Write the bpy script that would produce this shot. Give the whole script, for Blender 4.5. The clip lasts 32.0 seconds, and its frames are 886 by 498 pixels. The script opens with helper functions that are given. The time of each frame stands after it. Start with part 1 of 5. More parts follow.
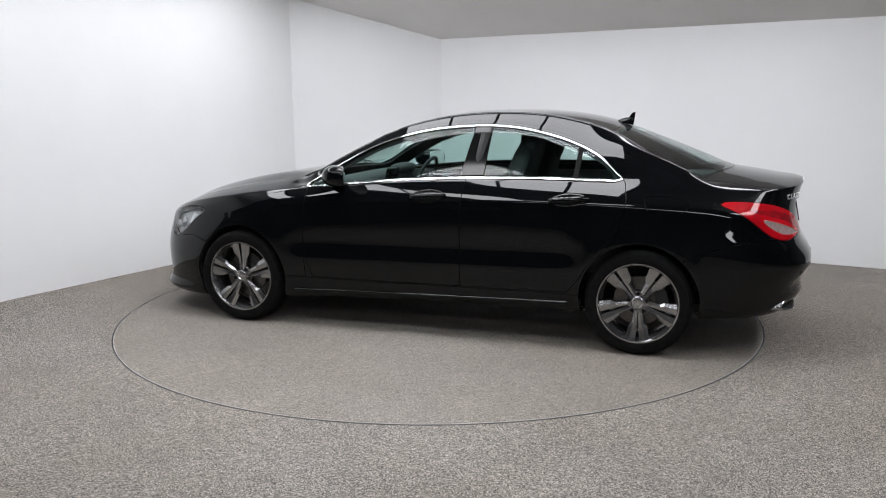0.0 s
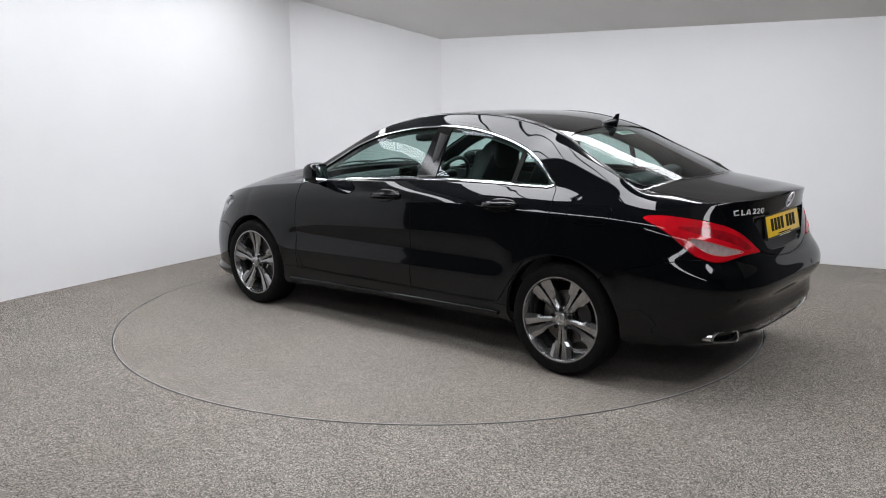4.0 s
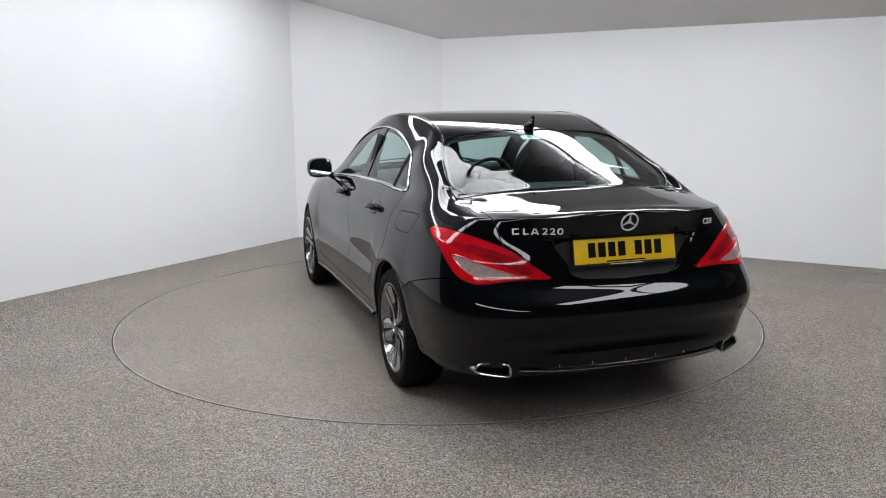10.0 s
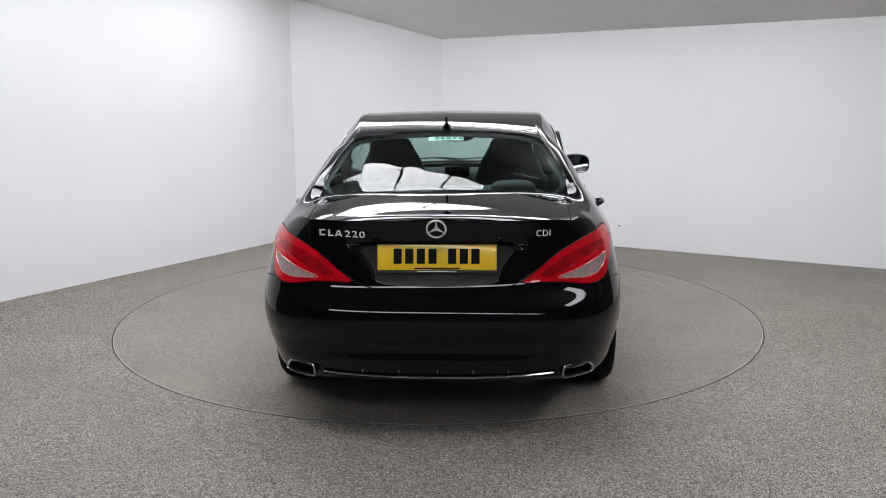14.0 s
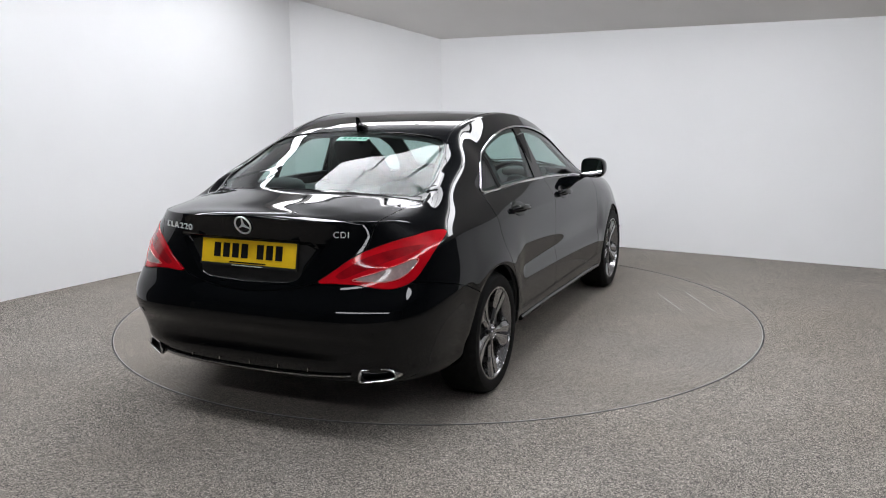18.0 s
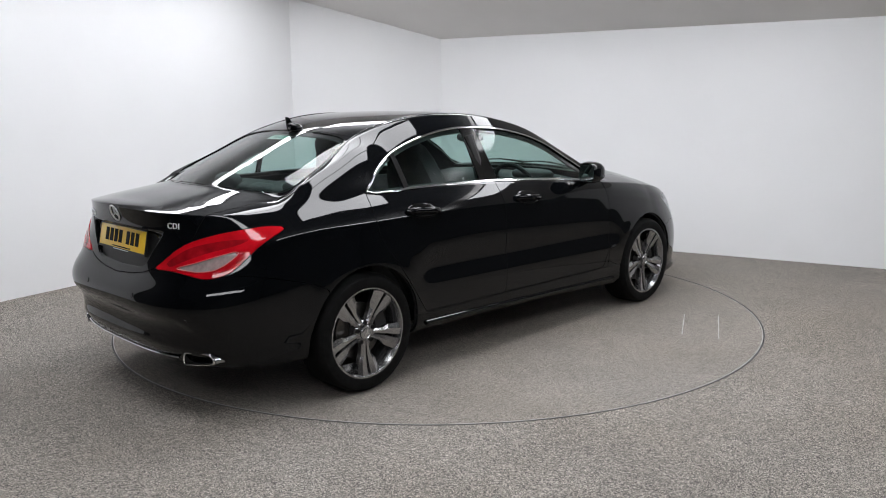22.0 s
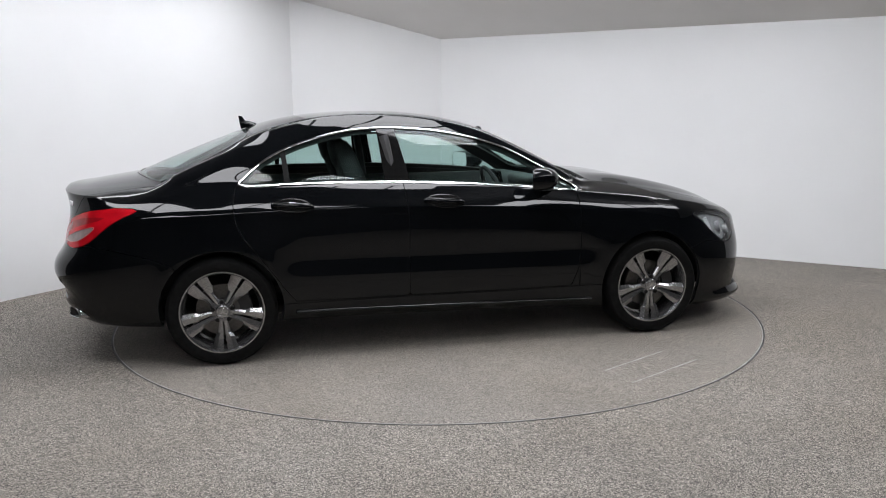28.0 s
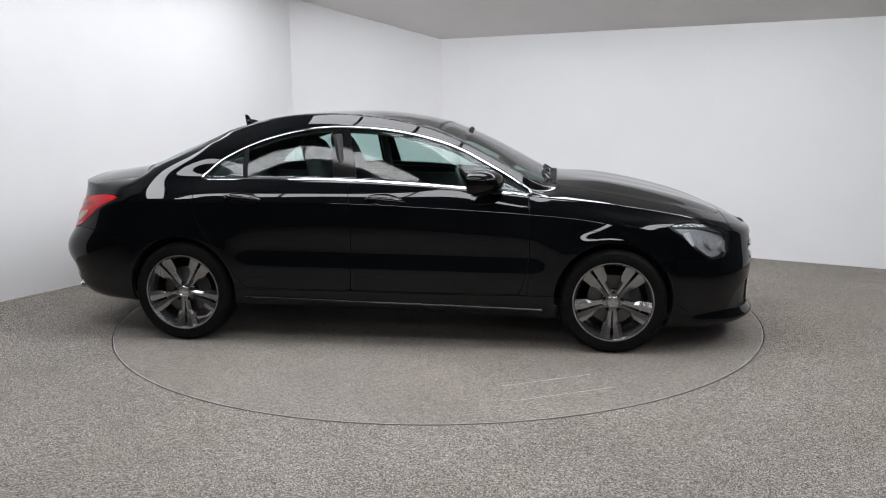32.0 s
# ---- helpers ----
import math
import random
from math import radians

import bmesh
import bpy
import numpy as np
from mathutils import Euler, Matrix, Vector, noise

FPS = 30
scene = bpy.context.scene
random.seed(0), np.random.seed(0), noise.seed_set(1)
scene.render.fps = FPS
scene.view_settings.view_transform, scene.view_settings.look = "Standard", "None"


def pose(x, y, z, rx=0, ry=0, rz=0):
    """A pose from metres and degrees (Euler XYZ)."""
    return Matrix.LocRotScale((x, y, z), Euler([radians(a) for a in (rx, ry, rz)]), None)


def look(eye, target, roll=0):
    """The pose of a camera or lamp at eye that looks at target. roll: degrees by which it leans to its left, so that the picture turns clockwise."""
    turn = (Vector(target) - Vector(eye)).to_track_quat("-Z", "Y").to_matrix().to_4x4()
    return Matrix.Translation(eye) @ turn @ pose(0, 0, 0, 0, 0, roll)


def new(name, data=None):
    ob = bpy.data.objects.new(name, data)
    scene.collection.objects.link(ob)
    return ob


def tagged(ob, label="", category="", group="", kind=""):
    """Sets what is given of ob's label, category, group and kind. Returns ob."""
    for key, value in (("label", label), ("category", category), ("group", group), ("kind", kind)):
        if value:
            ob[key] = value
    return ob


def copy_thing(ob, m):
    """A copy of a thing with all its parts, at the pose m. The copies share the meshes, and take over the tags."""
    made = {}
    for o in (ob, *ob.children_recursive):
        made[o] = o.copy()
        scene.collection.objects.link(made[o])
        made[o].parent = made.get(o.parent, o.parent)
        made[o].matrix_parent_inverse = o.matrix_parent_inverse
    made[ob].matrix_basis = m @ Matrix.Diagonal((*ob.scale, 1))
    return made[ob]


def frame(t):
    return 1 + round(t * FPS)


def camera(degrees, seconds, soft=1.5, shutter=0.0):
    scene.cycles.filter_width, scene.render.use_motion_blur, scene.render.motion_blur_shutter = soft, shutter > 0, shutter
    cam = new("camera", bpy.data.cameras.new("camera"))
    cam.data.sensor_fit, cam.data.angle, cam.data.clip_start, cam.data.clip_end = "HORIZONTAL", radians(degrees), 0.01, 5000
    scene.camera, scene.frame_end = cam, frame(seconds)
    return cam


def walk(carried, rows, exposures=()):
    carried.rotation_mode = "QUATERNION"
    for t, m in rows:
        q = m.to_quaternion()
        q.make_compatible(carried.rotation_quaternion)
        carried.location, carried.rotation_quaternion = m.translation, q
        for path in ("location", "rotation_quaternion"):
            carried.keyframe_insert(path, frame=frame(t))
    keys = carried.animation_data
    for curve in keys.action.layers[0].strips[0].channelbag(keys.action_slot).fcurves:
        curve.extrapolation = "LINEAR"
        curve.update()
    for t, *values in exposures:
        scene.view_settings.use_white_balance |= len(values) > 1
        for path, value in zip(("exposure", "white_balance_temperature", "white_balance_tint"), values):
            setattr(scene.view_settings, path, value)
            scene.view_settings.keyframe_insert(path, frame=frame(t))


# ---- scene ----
# The camera stands still on its tripod; the turntable turns the car before it.
cam = camera(56.3, 32.0, soft=1.0)
EYE = Vector((0.0, -5.948, 1.510))
YAW, PITCH, ROLL = radians(0.347), radians(10.196), -0.468
AIM = EYE + Vector((math.sin(YAW) * math.cos(PITCH), math.cos(YAW) * math.cos(PITCH), -math.sin(PITCH)))
STAND = look(EYE, AIM, ROLL)
walk(cam, [(0.0, STAND), (32.0, STAND)])

# ---- light ----
scene.view_settings.exposure = 0.0
world = bpy.data.worlds.new("world")
scene.world = world
world.use_nodes = True
world.node_tree.nodes["Background"].inputs[0].default_value = (0.02, 0.02, 0.022, 1)
LIGHT = 11.9


# ---- materials ----
def mat(name, color, rough=0.5, metal=0.0, coat=0.0, vary=0.0, scale=20.0, bump=0.0, bump_scale=200.0, ior=1.5, spec=0.5):
    """A surface with an even base colour, a soft variation of it and a fine relief."""
    m = bpy.data.materials.new(name)
    m.use_nodes = True
    nt = m.node_tree
    b = nt.nodes["Principled BSDF"]
    b.inputs["Base Color"].default_value = (*color, 1)
    b.inputs["Roughness"].default_value = rough
    b.inputs["Metallic"].default_value = metal
    b.inputs["Coat Weight"].default_value = coat
    b.inputs["Coat Roughness"].default_value = 0.02
    b.inputs["IOR"].default_value = ior
    b.inputs["Specular IOR Level"].default_value = spec
    tc = nt.nodes.new("ShaderNodeTexCoord")
    if vary:
        n = nt.nodes.new("ShaderNodeTexNoise")
        n.inputs["Scale"].default_value = scale
        n.inputs["Detail"].default_value = 6
        nt.links.new(tc.outputs["Object"], n.inputs["Vector"])
        r = nt.nodes.new("ShaderNodeMapRange")
        r.inputs[1].default_value, r.inputs[2].default_value = 0.3, 0.7
        r.inputs[3].default_value, r.inputs[4].default_value = 1 - vary, 1 + vary
        nt.links.new(n.outputs[0], r.inputs[0])
        mx = nt.nodes.new("ShaderNodeVectorMath")
        mx.operation = "SCALE"
        mx.inputs[0].default_value = color
        nt.links.new(r.outputs[0], mx.inputs["Scale"])
        nt.links.new(mx.outputs[0], b.inputs["Base Color"])
    if bump:
        n2 = nt.nodes.new("ShaderNodeTexNoise")
        n2.inputs["Scale"].default_value = bump_scale
        n2.inputs["Detail"].default_value = 3
        nt.links.new(tc.outputs["Object"], n2.inputs["Vector"])
        bp = nt.nodes.new("ShaderNodeBump")
        bp.inputs["Strength"].default_value = bump
        bp.inputs["Distance"].default_value = 0.002
        nt.links.new(n2.outputs[0], bp.inputs["Height"])
        nt.links.new(bp.outputs[0], b.inputs["Normal"])
    return m


def glass_mat(name, tint, ior=1.5):
    """A thin pane: tinted clear glass under a sharp reflection that grows towards grazing angles."""
    m = bpy.data.materials.new(name)
    m.use_nodes = True
    nt = m.node_tree
    nt.nodes.clear()
    out = nt.nodes.new("ShaderNodeOutputMaterial")
    mix = nt.nodes.new("ShaderNodeMixShader")
    lw = nt.nodes.new("ShaderNodeLayerWeight")
    lw.inputs[0].default_value = 0.5
    pw = nt.nodes.new("ShaderNodeMath")
    pw.operation = "POWER"
    pw.inputs[1].default_value = 5.0
    fr = nt.nodes.new("ShaderNodeMath")
    fr.operation = "MULTIPLY_ADD"
    base = ((ior - 1) / (ior + 1)) ** 2
    fr.inputs[1].default_value, fr.inputs[2].default_value = 1 - base, base
    nt.links.new(lw.outputs["Facing"], pw.inputs[0])
    nt.links.new(pw.outputs[0], fr.inputs[0])
    tr = nt.nodes.new("ShaderNodeBsdfTransparent")
    tr.inputs[0].default_value = (*tint, 1)
    gl = nt.nodes.new("ShaderNodeBsdfGlossy")
    gl.inputs["Roughness"].default_value = 0.01
    nt.links.new(fr.outputs[0], mix.inputs[0])
    nt.links.new(tr.outputs[0], mix.inputs[1])
    nt.links.new(gl.outputs[0], mix.inputs[2])
    nt.links.new(mix.outputs[0], out.inputs[0])
    return m


def glow_mat(name, color, strength):
    m = bpy.data.materials.new(name)
    m.use_nodes = True
    b = m.node_tree.nodes["Principled BSDF"]
    b.inputs["Base Color"].default_value = (0.8, 0.8, 0.8, 1)
    b.inputs["Emission Color"].default_value = (*color, 1)
    b.inputs["Emission Strength"].default_value = strength
    return m


def grit_mat(name, light, grain):
    """Grey bonded-grit floor: fine light and dark grains, worn paler and browner in large soft patches."""
    m = bpy.data.materials.new(name)
    m.use_nodes = True
    nt = m.node_tree
    L = nt.links.new
    b = nt.nodes["Principled BSDF"]
    b.inputs["Roughness"].default_value = 0.8
    b.inputs["Specular IOR Level"].default_value = 0.25
    tc = nt.nodes.new("ShaderNodeTexCoord")

    def noise_at(scale, detail, lo, hi, rough=0.6):
        n = nt.nodes.new("ShaderNodeTexNoise")
        n.inputs["Scale"].default_value = scale
        n.inputs["Detail"].default_value = detail
        n.inputs["Roughness"].default_value = rough
        L(tc.outputs["Object"], n.inputs["Vector"])
        r = nt.nodes.new("ShaderNodeMapRange")
        r.inputs[1].default_value, r.inputs[2].default_value = 0.3, 0.7
        r.inputs[3].default_value, r.inputs[4].default_value = lo, hi
        L(n.outputs[0], r.inputs[0])
        return n, r

    def grains(scale, lo, hi):
        v = nt.nodes.new("ShaderNodeTexVoronoi")
        v.inputs["Scale"].default_value = scale
        L(tc.outputs["Object"], v.inputs["Vector"])
        s = nt.nodes.new("ShaderNodeSeparateColor")
        L(v.outputs["Color"], s.inputs[0])
        r = nt.nodes.new("ShaderNodeMapRange")
        r.inputs[3].default_value, r.inputs[4].default_value = lo, hi
        L(s.outputs[0], r.inputs[0])
        return v, r

    fine, fr = grains(310, 1 - grain, 1 + grain)
    mid, mr = grains(150, 1 - 0.45 * grain, 1 + 0.45 * grain)
    big, br = noise_at(1.3, 5, 0.90, 1.10)
    tone, tr = noise_at(0.55, 5, 0.0, 1.0)
    spot, sr = noise_at(5.5, 2, 0.0, 1.0)
    m1 = nt.nodes.new("ShaderNodeMath"); m1.operation = "MULTIPLY"
    m2 = nt.nodes.new("ShaderNodeMath"); m2.operation = "MULTIPLY"
    L(fr.outputs[0], m1.inputs[0]); L(mr.outputs[0], m1.inputs[1])
    L(m1.outputs[0], m2.inputs[0]); L(br.outputs[0], m2.inputs[1])
    col = nt.nodes.new("ShaderNodeMix"); col.data_type = "RGBA"
    col.inputs[6].default_value = (light * 1.035, light * 0.955, light * 0.86, 1)
    col.inputs[7].default_value = (light * 0.93, light * 0.825, light * 0.70, 1)
    L(tr.outputs[0], col.inputs[0])
    sc = nt.nodes.new("ShaderNodeVectorMath"); sc.operation = "SCALE"
    L(col.outputs[2], sc.inputs[0]); L(m2.outputs[0], sc.inputs["Scale"])
    dark = nt.nodes.new("ShaderNodeValToRGB")
    dark.color_ramp.elements[0].position, dark.color_ramp.elements[1].position = 0.76, 0.80
    dark.color_ramp.elements[0].color, dark.color_ramp.elements[1].color = (1, 1, 1, 1), (0.75, 0.74, 0.72, 1)
    L(spot.outputs[0], dark.inputs[0])
    fin = nt.nodes.new("ShaderNodeVectorMath"); fin.operation = "MULTIPLY"
    L(sc.outputs[0], fin.inputs[0]); L(dark.outputs[0], fin.inputs[1])
    L(fin.outputs[0], b.inputs["Base Color"])
    bp = nt.nodes.new("ShaderNodeBump")
    bp.inputs["Strength"].default_value, bp.inputs["Distance"].default_value = 0.2, 0.002
    L(fr.outputs[0], bp.inputs["Height"]); L(bp.outputs[0], b.inputs["Normal"])
    return m


PAINT = mat("black_paint", (0.0020, 0.0024, 0.0030), 0.03, 0.0, 0.0, bump=0.003, bump_scale=90, ior=1.39)
TRIM = mat("black_trim", (0.012, 0.012, 0.012), 0.45, vary=0.2, scale=40, bump=0.15, bump_scale=400)
GLOSS = mat("gloss_black", (0.005, 0.005, 0.005), 0.08, vary=0.1, spec=0.3)
RUBBER = mat("tyre_rubber", (0.007, 0.007, 0.007), 0.6, vary=0.3, scale=30, bump=0.3, bump_scale=250, spec=0.06)
CHROME = mat("chrome", (0.66, 0.66, 0.67), 0.09, 1.0, vary=0.03)
SATIN = mat("satin_metal", (0.62, 0.62, 0.63), 0.2, 1.0, vary=0.05, scale=60)
ALLOY_GREY = mat("grey_alloy", (0.26, 0.26, 0.265), 0.2, 0.9, vary=0.1, scale=50)
ALLOY_CUT = mat("machined_alloy", (0.34, 0.34, 0.345), 0.2, 0.95, vary=0.08, scale=80)
DISC = mat("brake_steel", (0.11, 0.105, 0.1), 0.35, 1.0, vary=0.2, scale=90)
CLOTH = mat("dark_upholstery", (0.016, 0.016, 0.017), 0.75, vary=0.25, scale=25, bump=0.4, bump_scale=300)
PLASTIC = mat("cabin_plastic", (0.02, 0.02, 0.021), 0.6, vary=0.2, scale=30, bump=0.2, bump_scale=350)
HEADLINER = mat("grey_headlining", (0.25, 0.25, 0.24), 0.9, vary=0.1)
GLASS = glass_mat("green_tinted_glass", (0.66, 0.80, 0.77), 1.44)
DARKCHROME = mat("dark_chrome", (0.30, 0.30, 0.31), 0.14, 1.0, vary=0.05)
CLEAR = glass_mat("clear_lens", (0.9, 0.92, 0.93))
REDLENS = mat("red_lens", (0.42, 0.004, 0.010), 0.07, 0.0, 0.0, vary=0.25, scale=7, ior=1.45)
REDDARK = mat("deep_red_lens", (0.24, 0.004, 0.008), 0.07, 0.0, 0.0, vary=0.25, scale=20)
WHITELENS = mat("white_lens", (0.30, 0.23, 0.225), 0.08, 0.0, 0.0, vary=0.15, scale=45)
YELLOW = mat("yellow_plate", (0.78, 0.50, 0.012), 0.35, 0.0, 0.4, vary=0.05)
BADGE = mat("bright_badge", (0.82, 0.82, 0.83), 0.3, 0.35, vary=0.03)
INK_AND_GAP_SHADE = mat("black_print_and_gap_shade", (0.010, 0.010, 0.010), 0.4, vary=0.1, spec=0.03)
WALL = mat("white_wall_paint", (0.722, 0.727, 0.735), 0.75, vary=0.02, scale=1.2, bump=0.05, bump_scale=60)
CEIL = mat("grey_ceiling_paint", (0.75, 0.735, 0.72), 0.85, vary=0.03, scale=1.5, bump=0.05, bump_scale=60)
DARKWALL = mat("dark_wall_paint", (0.06, 0.06, 0.062), 0.8, vary=0.1, scale=2.0)
UPPER = mat("dark_unseen_ceiling", (0.16, 0.16, 0.162), 0.85, vary=0.08, scale=2.0)
GRIT = grit_mat("grit_floor", 0.190, 1.0)
GRIT_DISC = grit_mat("grit_turntable", 0.196, 0.7)
DIFFUSER = glow_mat("light_diffuser", (0.975, 0.985, 1.03), LIGHT)
PINKEDGE = mat("pale_red_lens_edge", (0.62, 0.16, 0.15), 0.2, 0.0, 1.0, vary=0.1)
LAMPGREY = mat("lamp_housing_grey", (0.42, 0.42, 0.43), 0.35, 0.3, vary=0.15, scale=40)
STICKER = mat("sticker_print", (0.55, 0.62, 0.58), 0.5, vary=0.08, scale=60)
GREEN = mat("green_print", (0.05, 0.22, 0.15), 0.5, vary=0.05)
MIRROR = mat("mirror_glass", (0.85, 0.86, 0.87), 0.01, 1.0, vary=0.01)
MARK = mat("pale_scratch", (0.33, 0.325, 0.31), 0.7, vary=0.2, scale=60)
# one steel in two tones: pale for the lit rim, dark for the shaded ring
LIT_RIM_STEEL = mat("lit_rim_steel", (0.31, 0.30, 0.29), 0.55, 0.2, vary=0.25, scale=9)
SHADED_STEEL = mat("shaded_edge_steel", (0.13, 0.128, 0.125), 0.5, 0.3, vary=0.2, scale=12)
GROOVE = mat("dark_groove", (0.012, 0.012, 0.012), 0.9, vary=0.2, spec=0.1)


# ---- building ----
def obj(name, verts, faces, material, parent=None, normals=None, smooth=True, label=""):
    """One mesh object from vertices and faces; with normals, the surface keeps them."""
    me = bpy.data.meshes.new(name)
    me.from_pydata([tuple(v) for v in verts], [], faces)
    for p in me.polygons:
        p.use_smooth = smooth
    me.materials.append(material)
    if normals is not None:
        me.normals_split_custom_set_from_vertices([tuple(n) for n in normals])
    ob = new(name, me)
    if parent:
        ob.parent = parent
    if label:
        tagged(ob, label)
    return ob


def part(name, bm, material, parent, label="", smooth=True, angle=35):
    """Links a bmesh as one mesh object under a thing or a part."""
    me = bpy.data.meshes.new(name)
    bmesh.ops.recalc_face_normals(bm, faces=bm.faces[:])
    for f in bm.faces:
        f.smooth = smooth
    if smooth:
        for e in bm.edges:
            if len(e.link_faces) == 2 and e.calc_face_angle(0) > radians(angle):
                e.smooth = False
    bm.to_mesh(me)
    bm.free()
    me.materials.append(material)
    ob = new(name, me)
    ob.parent = parent
    if label:
        tagged(ob, label)
    return ob


def box(bm, size, m, bevel=0.0, seg=2):
    """A rounded block of that size, centred at m."""
    g = bmesh.ops.create_cube(bm, size=1.0, matrix=m @ Matrix.Diagonal((*size, 1)))
    if bevel:
        es = list({e for v in g["verts"] for e in v.link_edges})
        bmesh.ops.bevel(bm, geom=es, offset=bevel, segments=seg, affect="EDGES", profile=0.6)


def lathe(bm, profile, n=48, closed=False):
    """Turns a profile of (radius, y) about the y axis."""
    rings = []
    for i in range(n):
        a = 2 * math.pi * i / n
        rings.append([bm.verts.new((r * math.cos(a), y, r * math.sin(a))) for r, y in profile])
    m = len(profile)
    for i in range(n):
        j = (i + 1) % n
        for k in range(m if closed else m - 1):
            l = (k + 1) % m
            bm.faces.new((rings[i][k], rings[i][l], rings[j][l], rings[j][k]))


def tube(bm, path, r, sides=6, closed=False, flat=1.0, up=(0, 0, 1)):
    """A round (or flattened) bar along a path."""
    path = [Vector(p) for p in path]
    n = len(path)
    rings = []
    for i, p in enumerate(path):
        a = path[(i - 1) % n] if (closed or i) else p
        b = path[(i + 1) % n] if (closed or i < n - 1) else p
        t = (b - a).normalized()
        u = Vector(up[i]) if isinstance(up[0], (tuple, list, Vector)) else Vector(up)
        s = t.cross(u).normalized()
        w = s.cross(t).normalized()
        rings.append([bm.verts.new(p + s * (r * math.cos(2 * math.pi * k / sides)) + w * (r * flat * math.sin(2 * math.pi * k / sides))) for k in range(sides)])
    for i in range(n if closed else n - 1):
        j = (i + 1) % n
        for k in range(sides):
            l = (k + 1) % sides
            bm.faces.new((rings[i][k], rings[i][l], rings[j][l], rings[j][k]))
    if not closed:
        bm.faces.new(rings[0][::-1])
        bm.faces.new(rings[-1])


def prism(bm, outline, y0, y1, m=Matrix()):
    """A plate with an (x, z) outline between two depths y."""
    a = [bm.verts.new(m @ Vector((x, y0, z))) for x, z in outline]
    b = [bm.verts.new(m @ Vector((x, y1, z))) for x, z in outline]
    bm.faces.new(a)
    bm.faces.new(b[::-1])
    for i in range(len(a)):
        j = (i + 1) % len(a)
        bm.faces.new((a[i], b[i], b[j], a[j]))


def bends(h, y):
    """Second derivatives of the natural cubic through values y at spacings h."""
    n = len(y)
    A = np.eye(n)
    r = np.zeros_like(y)
    for i in range(1, n - 1):
        A[i, i - 1:i + 2] = h[i - 1], 2 * (h[i - 1] + h[i]), h[i]
        r[i] = 6 * ((y[i + 1] - y[i]) / h[i] - (y[i] - y[i - 1]) / h[i - 1])
    return np.linalg.solve(A, r)


def spline(keys):
    """A smooth curve through (x, value) keys, as a function of an array of x."""
    kx, ky = np.array(sorted(keys), float).T
    h = np.diff(kx)
    m = bends(h, ky)

    def f(x):
        x = np.clip(np.asarray(x, float), kx[0], kx[-1])
        i = np.clip(np.searchsorted(kx, x) - 1, 0, len(kx) - 2)
        a, b = kx[i + 1] - x, x - kx[i]
        return (m[i] * a**3 + m[i + 1] * b**3) / (6 * h[i]) + (ky[i] / h[i] - m[i] * h[i] / 6) * a + (ky[i + 1] / h[i] - m[i + 1] * h[i] / 6) * b

    return f


def loop(pts, n=12):
    """A closed outline rounded through its points."""
    p = np.array(pts, float)
    out = []
    m = len(p)
    for i in range(m):
        a, b, c, d = p[i - 1], p[i], p[(i + 1) % m], p[(i + 2) % m]
        for k in range(n):
            s = k / n
            out.append(0.5 * ((2 * b) + (c - a) * s + (2 * a - 5 * b + 4 * c - d) * s * s + (3 * b - a - 3 * c + d) * s**3))
    return np.array(out)


def inside(poly, a, b):
    """Signed distance of the points (a, b) to a closed outline: negative within it."""
    poly = np.asarray(poly, float)
    q = np.roll(poly, -1, axis=0)
    best = np.full(len(a), 1e9)
    wind = np.zeros(len(a), bool)
    for (x0, y0), (x1, y1) in zip(poly, q):
        dx, dy = x1 - x0, y1 - y0
        s = np.clip(((a - x0) * dx + (b - y0) * dy) / (dx * dx + dy * dy + 1e-12), 0, 1)
        best = np.minimum(best, (a - x0 - s * dx) ** 2 + (b - y0 - s * dy) ** 2)
        if y0 != y1:
            wind ^= ((y0 > b) != (y1 > b)) & (a < dx * (b - y0) / dy + x0)
    return np.where(wind, -1, 1) * np.sqrt(best)


class Skin:
    """A piece of the car's surface: points, normals, girth (way along the plan from the tail's middle) and faces."""

    def __init__(self, P, N, S, F):
        self.P, self.N, self.S, self.F = P, N, S, F

    def split(self, f):
        """Cuts along f = 0 into what lies at f < 0 and what lies at f > 0."""
        f = np.where(np.abs(f) < 1e-6, 1e-6, f)
        P, N, S = list(self.P), list(self.N), list(self.S)
        neg = f < 0
        low, high, made = [], [], {}

        def mid(i, j):
            key = (i, j) if i < j else (j, i)
            if key not in made:
                i, j = key
                s = f[i] / (f[i] - f[j])
                P.append(P[i] * (1 - s) + P[j] * s)
                N.append(N[i] * (1 - s) + N[j] * s)
                S.append(S[i] * (1 - s) + S[j] * s)
                made[key] = len(P) - 1
            return made[key]

        for face in self.F:
            k = sum(1 for i in face if neg[i])
            if k == len(face):
                low.append(face)
            elif k == 0:
                high.append(face)
            else:
                a, b = [], []
                for n, i in enumerate(face):
                    j = face[(n + 1) % len(face)]
                    (a if neg[i] else b).append(i)
                    if neg[i] != neg[j]:
                        c = mid(i, j)
                        a.append(c)
                        b.append(c)
                if len(a) > 2:
                    low.append(a)
                if len(b) > 2:
                    high.append(b)
        P, N, S = np.array(P), np.array(N), np.array(S)
        return Skin(P, N, S, low).packed(), Skin(P, N, S, high).packed()

    def packed(self):
        used = sorted({i for f in self.F for i in f})
        where = {o: n for n, o in enumerate(used)}
        if not used:
            return Skin(np.zeros((0, 3)), np.zeros((0, 3)), np.zeros(0), [])
        return Skin(self.P[used], self.N[used], self.S[used], [[where[i] for i in f] for f in self.F])

    def take(self, field, gap=0.002):
        """The piece within a field, and the rest, parted by a gap."""
        piece, rest = self.split(field(self) + gap)
        if gap:
            rest = rest.split(field(rest) - gap)[1]
        return piece, rest


